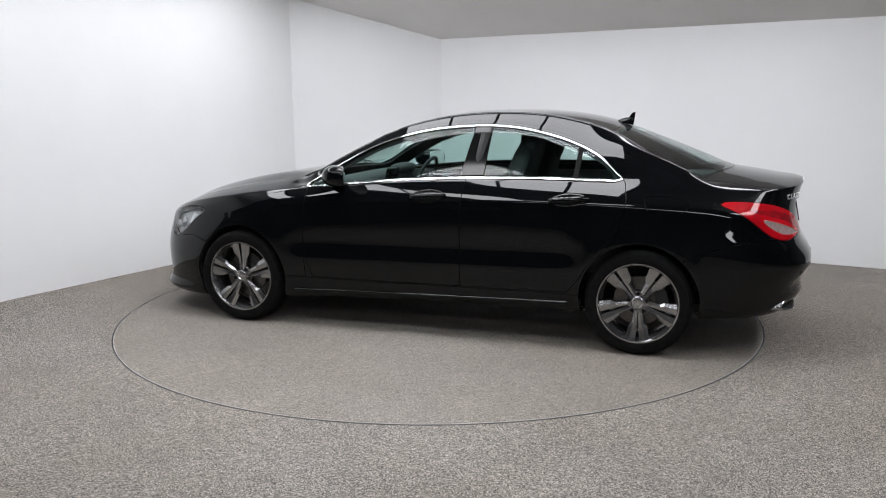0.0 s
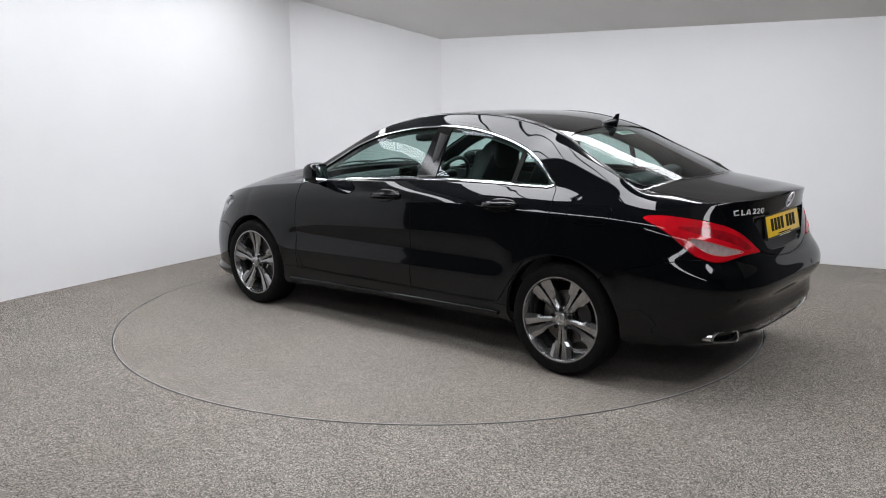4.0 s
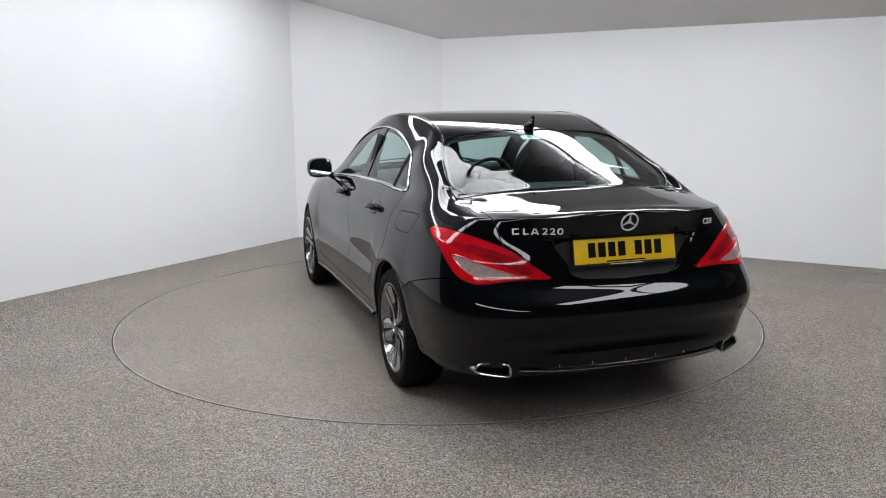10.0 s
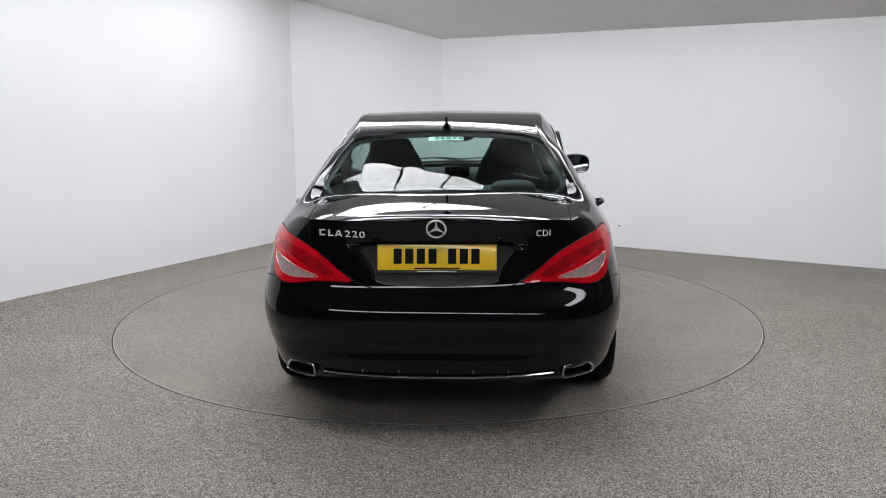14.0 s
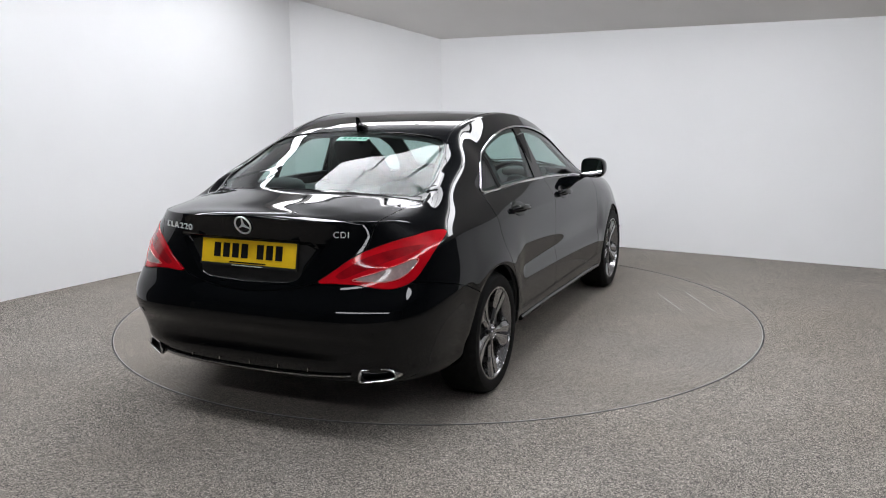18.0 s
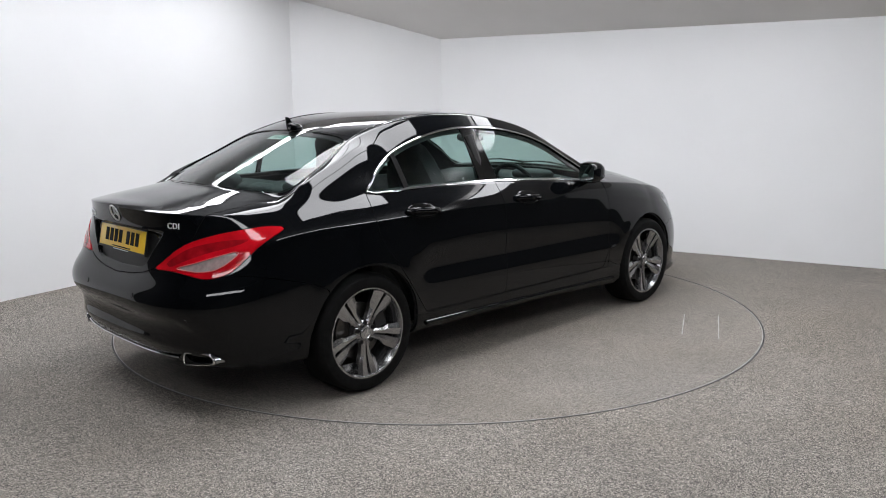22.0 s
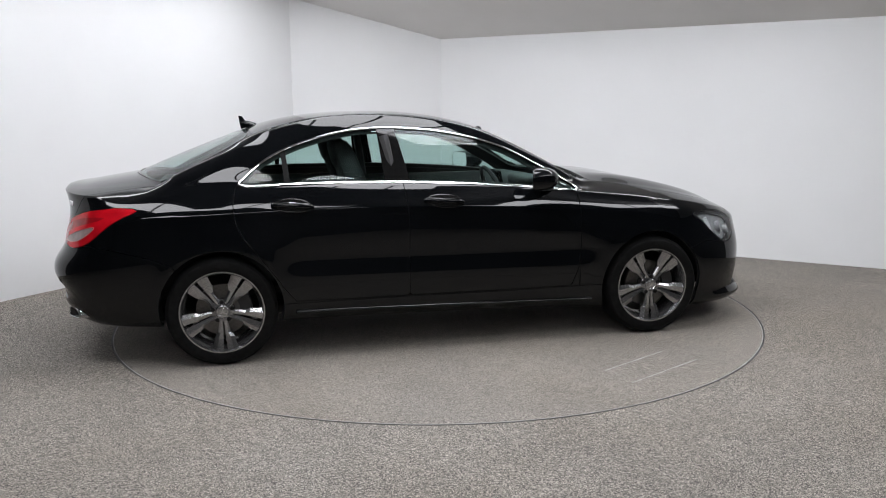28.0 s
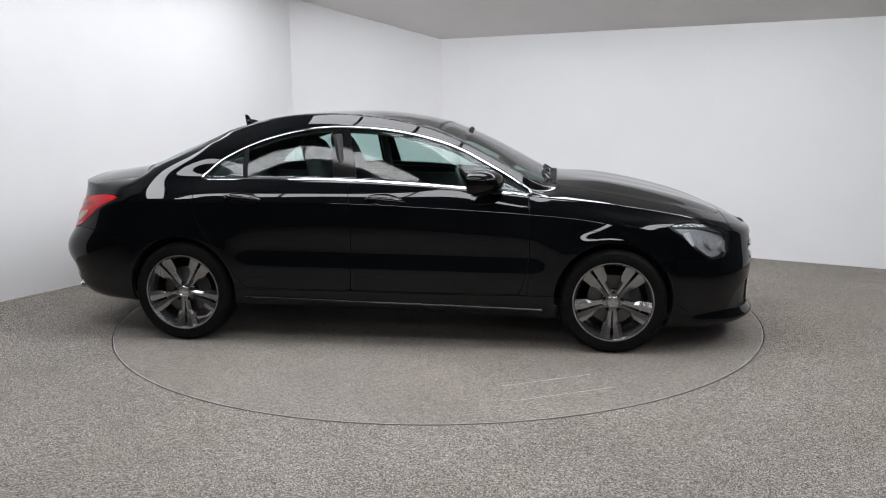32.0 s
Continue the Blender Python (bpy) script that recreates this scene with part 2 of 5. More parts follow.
def panel(name, skin, material, parent, side=1, both=False, inset=0.0, edge=0.014, label=""):
    """A sheet panel with folded edges from a piece of skin: on one side, or across both."""
    P = skin.P - skin.N * inset
    N = skin.N
    F = skin.F
    count = {}
    for f in F:
        for i, j in zip(f, f[1:] + f[:1]):
            key = (i, j) if i < j else (j, i)
            count[key] = None if key in count else (i, j)
    V, M, Q, folds = list(P), list(N), [list(f) for f in F], []
    for e in count.values():
        if e is None:
            continue
        i, j = e
        if both and P[i][1] < 0.002 and P[j][1] < 0.002:
            continue
        out = np.cross(P[j] - P[i], N[i])
        l = np.linalg.norm(out)
        if l < 1e-9:
            continue
        out = out / l
        k = len(V)
        V += [P[i], P[j], P[j] - N[j] * edge, P[i] - N[i] * edge]
        M += [out * 0.75 + N[i] * 0.65, out * 0.75 + N[j] * 0.65, out, out]
        folds.append(len(Q))
        Q.append([k + 1, k, k + 3, k + 2])
    V, M = np.array(V), np.array(M)
    M = M / np.maximum(np.linalg.norm(M, axis=1), 1e-9)[:, None]
    flip = np.array([1, -1, 1])
    if both:
        n = len(V)
        weld = {i: i + n for i in range(n)}
        V2, M2 = V * flip, M * flip
        for i in range(len(P)):
            if P[i][1] < 0.0005:
                weld[i] = i
                M[i][1] = 0
                V[i][1] = 0
        folds = folds + [i + len(Q) for i in folds]
        Q = Q + [[weld[i] for i in q[::-1]] for q in Q]
        V, M = np.vstack([V, V2]), np.vstack([M, M2])
    elif side < 0:
        V, M, Q = V * flip, M * flip, [q[::-1] for q in Q]
    ob = obj(name, V, Q, material, parent, M, True, label)
    # the folds' black paints the shade of the gaps between body-colour panels
    if material == PAINT:
        ob.data.materials.append(INK_AND_GAP_SHADE)
        for i in folds:
            ob.data.polygons[i].material_index = 1
    return ob


# ---- the room ----
DISC_R = 2.241
CEIL_Z = 2.18
LAMP_Z = 2.81
PITCH_RISE = 0.40
RISE_END = 4.4
E1, E2 = Vector((0.86, -0.51)), Vector((0.51, 0.86))
CORNER_A = (-1.58, 3.29)
CORNER_B = (0.05, 3.57)
PLAN = [CORNER_A, CORNER_B, (5.25, 0.47), (7.2, -3.4), (6.2, -8.6), (-6.0, -8.6), (-7.2, -4.6), (-4.35, -1.27)]
WALL_NAMES = ["wall_back", "wall_right", "wall_side_right", "wall_near_right", "wall_near", "wall_near_left", "wall_side_left", "wall_left"]
WHITE_WALLS = (0, 1, 7)


def wall_piece(name, a, b, label, z1=4.2, thick=0.12, material=None):
    """An upright wall between two plan points, its thickness outside the room."""
    a, b = Vector((*a, 0)), Vector((*b, 0))
    d = (b - a).normalized()
    n = Vector((-d.y, d.x, 0)) * thick
    bm = bmesh.new()
    vs = [bm.verts.new(p + Vector((0, 0, z))) for z in (-0.1, z1) for p in (a - d * 0.0, b, b + n, a + n)]
    for f in ((0, 1, 2, 3), (7, 6, 5, 4), (0, 4, 5, 1), (1, 5, 6, 2), (2, 6, 7, 3), (3, 7, 4, 0)):
        bm.faces.new([vs[i] for i in f])
    ob = part(name, bm, material or WALL, None, smooth=False)
    return tagged(ob, label, "wall", kind="structure")


def build_room():
    n = len(PLAN)
    for i in range(n):
        wall_piece(WALL_NAMES[i], PLAN[i], PLAN[(i + 1) % n], "smooth white painted studio wall panel" if i in WHITE_WALLS else "dark painted wall behind the camera",
                   material=WALL if i in WHITE_WALLS else DARKWALL)
    # floor with a round opening for the turntable
    bm = bmesh.new()
    N = 128
    rings = []
    for r in (DISC_R + 0.0115, 3.2, 5.0, 14.0):
        rings.append([bm.verts.new((r * math.cos(2 * math.pi * i / N), r * math.sin(2 * math.pi * i / N), 0)) for i in range(N)])
    low = [bm.verts.new((v.co.x, v.co.y, -0.06)) for v in rings[0]]
    for a, b in zip(rings, rings[1:]):
        for i in range(N):
            bm.faces.new((a[i], b[i], b[(i + 1) % N], a[(i + 1) % N]))
    for i in range(N):
        bm.faces.new((low[i], rings[0][i], rings[0][(i + 1) % N], low[(i + 1) % N]))
    tagged(part("floor", bm, GRIT, None, smooth=False), "worn grey bonded-grit studio floor", "floor", kind="structure")
    bm = bmesh.new()
    bmesh.ops.create_circle(bm, cap_ends=True, radius=DISC_R + 0.1, segments=96, matrix=pose(0, 0, -0.055))
    tagged(part("pit_floor", bm, GROOVE, None, smooth=False), "dark groove round the turntable", "floor", kind="structure")
    bm = bmesh.new()
    r0, r1 = DISC_R + 0.009, DISC_R + 0.0115
    lathe(bm, [(r0, -0.05), (r0, 0.003), (r1, 0.003), (r1, -0.05)], 160, True)
    bmesh.ops.rotate(bm, matrix=Matrix.Rotation(radians(90), 3, "X"), verts=bm.verts[:])
    tagged(part("trim", bm, SHADED_STEEL, None), "thin steel ring round the turntable opening", "trim", kind="structure")
    # ceiling: pitched, lowest along the right-hand wall and rising towards the camera, then level
    def strip_at(d):
        return [Vector(CORNER_B).to_3d() + E1.to_3d() * s - E2.to_3d() * d for s in (-9.0, 12.0)]
    def slope(name, levels, material, label):
        bm = bmesh.new()
        lower, upper = [], []
        for d, z in levels:
            lower.append([bm.verts.new((p.x, p.y, z)) for p in strip_at(d)])
            upper.append([bm.verts.new((p.x, p.y, z + 0.15)) for p in strip_at(d)])
        for k in range(len(levels) - 1):
            bm.faces.new((lower[k][0], lower[k + 1][0], lower[k + 1][1], lower[k][1]))
            bm.faces.new((upper[k][0], upper[k][1], upper[k + 1][1], upper[k + 1][0]))
        tagged(part(name, bm, material, None, smooth=False), label, "ceiling", kind="structure")

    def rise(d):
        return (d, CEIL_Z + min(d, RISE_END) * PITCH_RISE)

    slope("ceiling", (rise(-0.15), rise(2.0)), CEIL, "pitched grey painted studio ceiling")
    # out of view; toned dark so the car's roof and glass reflect little
    slope("ceiling_upper", (rise(2.0), rise(RISE_END), rise(16.0)), UPPER, "unseen upper ceiling above the hung lights, coloured dark for dark reflections")


def light_panel(x, y, z, w, l, turn=0.0, closed=True):
    """A ceiling light: a thin frame round a glowing sheet."""
    e = new("ceiling_light")
    e.matrix_basis = pose(x, y, z, 0, 0, turn)
    tagged(e, "flat bright ceiling light panel in a thin dark frame", "ceiling light", "studio light panels")
    bm = bmesh.new()
    box(bm, (w - 0.03, l - 0.03, 0.012), pose(0, 0, -0.012))
    part("diffuser", bm, DIFFUSER, e, "glowing white diffuser", smooth=False)
    bm = bmesh.new()
    for sx in (-1, 1):
        box(bm, (0.015, l, 0.03), pose(sx * (w / 2 - 0.0075), 0, -0.01))
        box(bm, (w - 0.03, 0.015, 0.03), pose(0, sx * (l / 2 - 0.0075), -0.01))
    part("frame", bm, TRIM, e, smooth=False)
    if closed:
        bm = bmesh.new()
        box(bm, (w, l, 0.02), pose(0, 0, 0.012))
        part("housing", bm, CEIL, e, smooth=False)
    return e


build_room()
# a rectangle of strip lights hung parallel to the walls, a row of panels within it, and a strip beside the right-hand wall
HANG = -27.0
H1 = Vector((math.cos(radians(HANG)), math.sin(radians(HANG))))
H2 = Vector((-H1.y, H1.x))


def hang(a, b, w, l, turn=0, closed=True):
    p = H1 * a + H2 * b
    light_panel(p.x, p.y, LAMP_Z, w, l, HANG + turn, closed)


for j in range(4):
    hang(-1.42 + j * 1.30, 1.18, 1.29, 0.50, closed=False)
for j in range(3):
    hang(-1.42 + j * 1.30, -2.86, 1.29, 0.42)
    hang(-2.34, 0.55 - j * 1.30, 1.29, 0.30, 90, closed=False)
for j in range(4):
    hang(-0.62 + j * 0.624, -0.93, 0.617, 1.12)
for j in range(4):
    hang(0.74 + j * 1.30, -5.72, 1.29, 0.52)
for j in range(3):
    hang(4.10, 0.39 - j * 1.30, 1.29, 0.58, 90, closed=False)


# ---- turntable ----
def build_turntable():
    e = new("turntable")
    tagged(e, "round grit-surfaced car turntable flush with the studio floor", "turntable")
    bm = bmesh.new()
    bmesh.ops.create_circle(bm, cap_ends=True, radius=DISC_R - 0.004, segments=160)
    part("deck", bm, GRIT_DISC, e, smooth=False)
    bm = bmesh.new()
    lathe(bm, [(DISC_R - 0.004, 0.002), (DISC_R + 0.002, 0.002), (DISC_R + 0.002, -0.04), (DISC_R - 0.004, -0.04)], 160, True)
    bmesh.ops.rotate(bm, matrix=Matrix.Rotation(radians(90), 3, "X"), verts=bm.verts[:])
    part("rim", bm, LIT_RIM_STEEL, e, "thin steel edge, coloured pale as if lit")
    return e


TURNTABLE = build_turntable()

# ---- the car: body lines along its length (x forward, y left, z up, middle of the wheelbase at 0) ----
TAIL0, NOSE0, TAIL_N, NOSE_N = -1.60, 1.45, 3.9, 2.55
# how square each ring's corners are in plan, from the sill up
TAIL_POWER = (3.9, 3.9, 3.9, 3.9, 3.9, 3.9, 3.9, 3.9, 3.7, 2.95, 2.6)
NOSE_POWER = (3.2, 3.2, 3.2, 3.1, 3.0, 2.85, 2.75, 2.6, 2.55, 2.55, 2.55)
# ring lines from sill to shoulder: tail x, nose x, half width along x, height along x
SILL_UNDER = (-2.10, 2.10, [(-2.1, .69), (-1.3, .74), (0, .72), (1.3, .74), (2.1, .70)], [(-2.2, .235), (-1.7, .225), (-1, .225), (0, .205), (1, .18), (1.7, .145), (2.2, .15)])
SILL_EDGE = (-2.21, 2.262, [(-2.1, .762), (-1.75, .80), (-1.3, .83), (0, .80), (1.3, .83), (2.1, .78)], [(-2.2, .27), (-1.7, .245), (-1, .243), (0, .222), (1, .195), (1.7, .155), (2.2, .165)])
SILL_FACE = (-2.258, 2.280, [(-2.1, .790), (-1.75, .83), (-1.3, .865), (-.6, .864), (0, .861), (.7, .864), (1.3, .865), (2.1, .80)], [(-2.2, .33), (-1.7, .29), (-1, .298), (0, .278), (1, .255), (1.7, .19), (2.2, .19)])
DOOR_FOOT = (-2.28, 2.245, [(-2.1, .802), (-1.75, .842), (-1.3, .868), (-.6, .872), (0, .868), (.7, .872), (1.3, .865), (2.1, .80)], [(-2.2, .37), (-1.7, .345), (-1, .34), (0, .325), (1, .31), (1.7, .25), (2.2, .24)])
LOWER_DOOR = (-2.288, 2.25, [(-2.1, .835), (-1.75, .866), (-1.3, .885), (-.6, .879), (0, .875), (.7, .879), (1.3, .885), (2.1, .815)], [(-2.25, .452), (-2.1, .45), (-1.7, .44), (-1, .44), (0, .435), (1, .42), (1.7, .34), (2.2, .33)])
MIDDLE_DOOR = (-2.320, 2.265, [(-2.1, .85), (-1.3, .892), (-.6, .881), (0, .877), (.7, .881), (1.3, .892), (2.1, .825)], [(-2.25, .520), (-2.1, .53), (-1.7, .57), (-1, .58), (0, .575), (1, .56), (1.7, .45), (2.2, .43)])
UPPER_DOOR = (-2.319, 2.272, [(-2.1, .845), (-1.3, .89), (-.6, .880), (0, .877), (.7, .880), (1.3, .888), (2.1, .815)], [(-2.25, .602), (-2.1, .618), (-1.7, .66), (-1, .70), (0, .69), (1, .665), (1.7, .55), (2.2, .52)])
SIDE_CREASE = (-2.2675, 2.272, [(-2.1, .822), (-1.3, .872), (-.6, .871), (0, .869), (.7, .868), (1.3, .868), (2.1, .795)], [(-2.25, .684), (-2.1, .704), (-1.7, .775), (-1, .82), (0, .80), (1, .755), (1.7, .65), (2.2, .60)])
LOWER_SHOULDER = (-2.238, 2.268, [(-2.1, .80), (-1.3, .858), (-.6, .868), (0, .866), (.7, .862), (1.3, .85), (2.1, .775)], [(-2.2, .79), (-1.7, .865), (-1.2, .89), (-.78, .898), (-.3, .89), (.24, .868), (.78, .838), (1.26, .80), (1.7, .715), (2.2, .65)])
UPPER_SHOULDER = (-2.238, 2.262, [(-2.1, .775), (-1.3, .828), (-.6, .838), (0, .842), (.7, .842), (1.3, .825), (2.1, .75)], [(-2.2, .90), (-1.7, .935), (-1.2, .948), (-.5, .955), (0, .938), (.5, .912), (1, .876), (1.4, .83), (1.8, .755), (2.2, .685)])
BELT_LINE = (-2.268, 2.225, [(-2.1, .735), (-1.7, .752), (-1.3, .759), (-.9, .772), (-.4, .789), (0, .803), (.6, .815), (1, .80), (1.45, .775), (2.1, .69)], [(-2.3, 1.003), (-2.1, .985), (-1.8, .985), (-1.5, 1.0), (-1.2, 1.022), (-.8, 1.028), (-.3, 1.021), (.07, 1.005), (.5, .974), (.86, .938), (1.2, .905), (1.6, .85), (2.0, .765), (2.25, .70)])
RINGS = [SILL_UNDER, SILL_EDGE, SILL_FACE, DOOR_FOOT, LOWER_DOOR, MIDDLE_DOOR, UPPER_DOOR, SIDE_CREASE, LOWER_SHOULDER, UPPER_SHOULDER, BELT_LINE]
CABIN_Z = [(-2.1, .95), (-1.87, 1.066), (-1.71, 1.138), (-1.51, 1.217), (-1.31, 1.293), (-1.11, 1.361), (-.91, 1.407), (-.6, 1.438), (-.3, 1.442), (.066, 1.407), (.262, 1.362), (.46, 1.289), (.656, 1.193), (.855, 1.083), (.95, 1.029), (1.2, .87)]
DECK_Z = [(-2.3, 1.0), (-2.25, 1.0165), (-2.17, 1.026), (-2.08, 1.0395), (-1.95, 1.0595), (-1.84, 1.0768), (-1.7, 1.098), (-1.2, 1.18)]
BONNET_Z = [(.5, 1.02), (.8, 1.028), (.99, 1.022), (1.135, 1.012), (1.295, .996), (1.456, .969), (1.66, .923), (1.86, .865), (2.06, .79), (2.17, .74), (2.225, .70)]
RAIL_Z = [(-1.9, .905), (-1.75, .978), (-1.565, 1.098), (-1.346, 1.203), (-1.164, 1.287), (-.984, 1.345), (-.807, 1.386), (-.63, 1.408), (-.455, 1.414), (-.28, 1.409), (-.104, 1.392), (.071, 1.36), (.247, 1.314), (.424, 1.241), (.602, 1.151), (.781, 1.057), (.961, .97), (1.1, .95)]
RAIL_Y = [(-1.9, .660), (-1.7, .637), (-1.5, .604), (-1.3, .573), (-1.1, .553), (-.7, .563), (-.3, .58), (.1, .592), (.4, .617), (.7, .662), (.95, .715), (1.1, .72)]
SEG = [([0, 1, 2], 3), ([2, 3], 3), ([3, 4, 5, 6, 7, 8], 9), ([8, 9, 10], 6), ([10, 11], 2), ([11, 12, 13, 14], 7), ([14, 15, 16, 17], 8)]


def ends(n_tail=44, n_nose=46, n_side=150):
    """Stations round the plan from the tail's middle to the nose's middle: zone, then angle or x."""
    def even(count, n, length, width):
        a = np.linspace(0, math.pi / 2, 4001)
        x, y = length * np.cos(a) ** (2 / n), width * np.sin(a) ** (2 / n)
        s = np.concatenate([[0], np.cumsum(np.hypot(np.diff(x), np.diff(y)))])
        return np.interp(np.linspace(0, s[-1], count), s, a)
    tail = even(n_tail, TAIL_N, 0.7, 0.85)
    nose = even(n_nose, NOSE_N, 0.82, 0.85)[::-1]
    side = np.linspace(TAIL0, NOSE0, n_side)[1:-1]
    return tail, side, nose


def soft(a, sigma=2.0):
    r = int(sigma * 3)
    k = np.exp(-0.5 * (np.arange(-r, r + 1) / sigma) ** 2)
    k /= k.sum()
    return np.convolve(np.concatenate([2 * a[0] - a[r:0:-1], a, 2 * a[-1] - a[-2:-r - 2:-1]]), k, "valid")


def body_skin():
    tail, side, nose = ends()
    nu = len(tail) + len(side) + len(nose)
    ctrl = np.zeros((nu, 18, 3))
    for k, (xt, xn, wid, hei) in enumerate(RINGS):
        nt, nn = TAIL_POWER[k], NOSE_POWER[k]
        ft = np.concatenate([np.sin(tail) ** (2 / nt), np.ones(len(side)), np.sin(nose) ** (2 / nn)])
        x = np.concatenate([TAIL0 + (xt - TAIL0) * np.cos(tail) ** (2 / nt), side, NOSE0 + (xn - NOSE0) * np.cos(nose) ** (2 / nn)])
        w = spline(wid)(x)
        ctrl[:, k, 0], ctrl[:, k, 1], ctrl[:, k, 2] = x, soft(w, 4) * ft, soft(spline(hei)(x), 4)
    xc, yc, zc = ctrl[:, 10].T
    base = np.where(xc < -0.6, spline(DECK_Z)(xc), np.where(xc > 0.2, spline(BONNET_Z)(xc), 0.9))
    cabin = np.where((xc > -2.05) & (xc < 1.15), spline(CABIN_Z)(xc), base - 0.3)
    Zc = (base + cabin) / 2 + np.sqrt(((base - cabin) / 2) ** 2 + 0.004 ** 2)
    Zc[:len(tail) // 2] = np.maximum(Zc[:len(tail) // 2], zc[:len(tail) // 2])
    ze, ye = soft(spline(RAIL_Z)(xc), 2), soft(spline(RAIL_Y)(xc), 3)

    def step(x, a, b):
        s = np.clip((x - a) / (b - a), 0, 1)
        return s * s * (3 - 2 * s)

    # the roof's edge lies inboard of the window frames and a little above them
    turn_in = step(xc, -1.45, -1.0) * (1 - step(xc, 0.62, 0.95))
    yr, zr = ye - 0.018 * turn_in, ze + 0.014 * turn_in
    cab = step(xc, -1.88, -1.58) * (1 - step(xc, 0.80, 1.06))
    power = 2.2
    flat = ctrl.copy()
    q_open = [0.975, 0.90, 0.80, 0.74, 0.52, 0.26, 0.0]
    for n, q in enumerate(q_open):
        yo = yc * q
        zo = Zc - (Zc - zc) * q ** np.where(xc > 0.6, 3.0, 2.3)
        # hood ridges
        if n in (4,):
            zo = zo + 0.010 * step(xc, 1.0, 1.3) * (1 - step(xc, 1.9, 2.15))
        if n == 0:
            y, z = yc - 0.018, zc + 0.004
        elif n == 1:
            y, z = (yc - 0.018) * 0.48 + (ye + 0.036) * 0.52 + 0.014, (zc + 0.004) * 0.5 + (ze - 0.048) * 0.5
        elif n == 2:
            y, z = ye + 0.036, ze - 0.048
        elif n == 3:
            y, z = yr, zr
        else:
            f = (0, 0, 0, 0, 0.78, 0.40, 0.0)[n]
            y, z = yr * f, Zc - (Zc - zr) * f ** power
        if n in (1, 2):
            # the rear pillar runs straight from the shoulder to the window's edge
            k, f, out = step(-xc, 0.95, 1.25), (0, 0.45, 0.78)[n], (0, 0.032, 0.026)[n]
            y = y + k * ((yc - 0.018) * (1 - f) + yr * f + out - y)
            z = z + k * ((zc + 0.004) * (1 - f) + zr * f + out - z)
        ctrl[:, 11 + n, 0] = xc
        ctrl[:, 11 + n, 1] = cab * y + (1 - cab) * yo
        ctrl[:, 11 + n, 2] = cab * z + (1 - cab) * zo
        # behind the doors the deck and the sloping cabin meet along a curved crease
        yy = ctrl[:, 11 + n, 1]
        deck = spline(DECK_Z)(xc)
        deck = deck - (deck - zc) * np.clip(yy / np.maximum(yc, 1e-6), 0, 1) ** 2.3
        over = spline(CABIN_Z)(xc)
        hill = over - (over - zr) * (yy / yr) ** 2.2 if n > 2 else z
        tailward = (xc < -1.0) & (np.arange(nu) >= len(tail) // 2)
        flat[:, 11 + n] = ctrl[:, 11 + n]
        flat[:, 11 + n, 2] = np.where(tailward, deck, ctrl[:, 11 + n, 2])
        ctrl[:, 11 + n, 2] = np.where(tailward, np.where(xc < -1.98, deck - 0.3, hill), ctrl[:, 11 + n, 2])
    rows, labels = [], []
    for s, (ids, div) in enumerate(SEG):
        c = ctrl[:, ids]
        m = len(ids)
        if s == len(SEG) - 1:
            c = np.concatenate([c, c[:, -2::-1] * np.array([1, -1, 1])], 1)
        d = np.linalg.norm(np.diff(c, axis=1), axis=2) + 1e-5
        M = np.array([bends(d[i], c[i]) for i in range(nu)])
        cf = flat[:, ids]
        if s == len(SEG) - 1:
            cf = np.concatenate([cf, cf[:, -2::-1] * np.array([1, -1, 1])], 1)
        Mf = np.array([bends(d[i], cf[i]) for i in range(nu)])
        for i in range(m - 1):
            h = d[:, i, None]
            for j in range(div):
                b = h * (j / div)
                a = h - b
                p, q = [(k[:, i] * a**3 + k[:, i + 1] * b**3) / (6 * h) + (e[:, i] / h - k[:, i] * h / 6) * a + (e[:, i + 1] / h - k[:, i + 1] * h / 6) * b for k, e in ((M, c), (Mf, cf))]
                # tight under the rear window, a wide hollow where the pillar runs out into the shoulder
                wide = 0.004 + 0.035 * step(np.abs(p[:, 1]), 0.60, 0.68) * step(yc - p[:, 1], 0.0, 0.10) * step(xc, -2.02, -1.92) * (1 - step(xc, -1.3, -1.05))
                wide = np.where(xc < -1.98, 1e-5, wide)
                near = np.maximum(wide - np.abs(p[:, 2] - q[:, 2]), 0) / wide
                p[:, 2] = np.where(xc < -1.0, np.maximum(p[:, 2], q[:, 2]) + near ** 2 * wide / 4, p[:, 2])
                rows.append(p)
    last = ctrl[:, 17].copy()
    last[:, 2] = np.maximum(last[:, 2], flat[:, 17, 2])
    rows.append(last)
    G = np.array(rows).transpose(1, 0, 2)
    # behind the doors the belt's edge melts away and the pillar runs smoothly into the shoulder
    first_row = sum((len(ids) - 1) * div for ids, div in SEG[:4])
    melt = step(-G[:, first_row, 0], 1.14, 1.50) * step(G[:, first_row, 0], -2.02, -1.86)
    r0, r1 = first_row - 9, first_row + 17
    even = (step(-G[:, first_row, 0], 0.98, 1.2) * (1 - step(-G[:, first_row, 0], 1.55, 1.75)))[:, None, None]
    taper = np.sin(np.pi * (np.arange(r1 - r0) + 0.5) / (r1 - r0))[None, :, None]
    for _ in range(60):
        mid = (G[:, r0 - 1:r1 - 1] + G[:, r0 + 1:r1 + 1]) / 2 - G[:, r0:r1]
        G[:, r0:r1] += 0.5 * melt[:, None, None] * mid
        along = (G[:-2, r0:r1] + G[2:, r0:r1]) / 2 - G[1:-1, r0:r1]
        G[1:-1, r0:r1] += 0.5 * (even * taper)[1:-1] * along
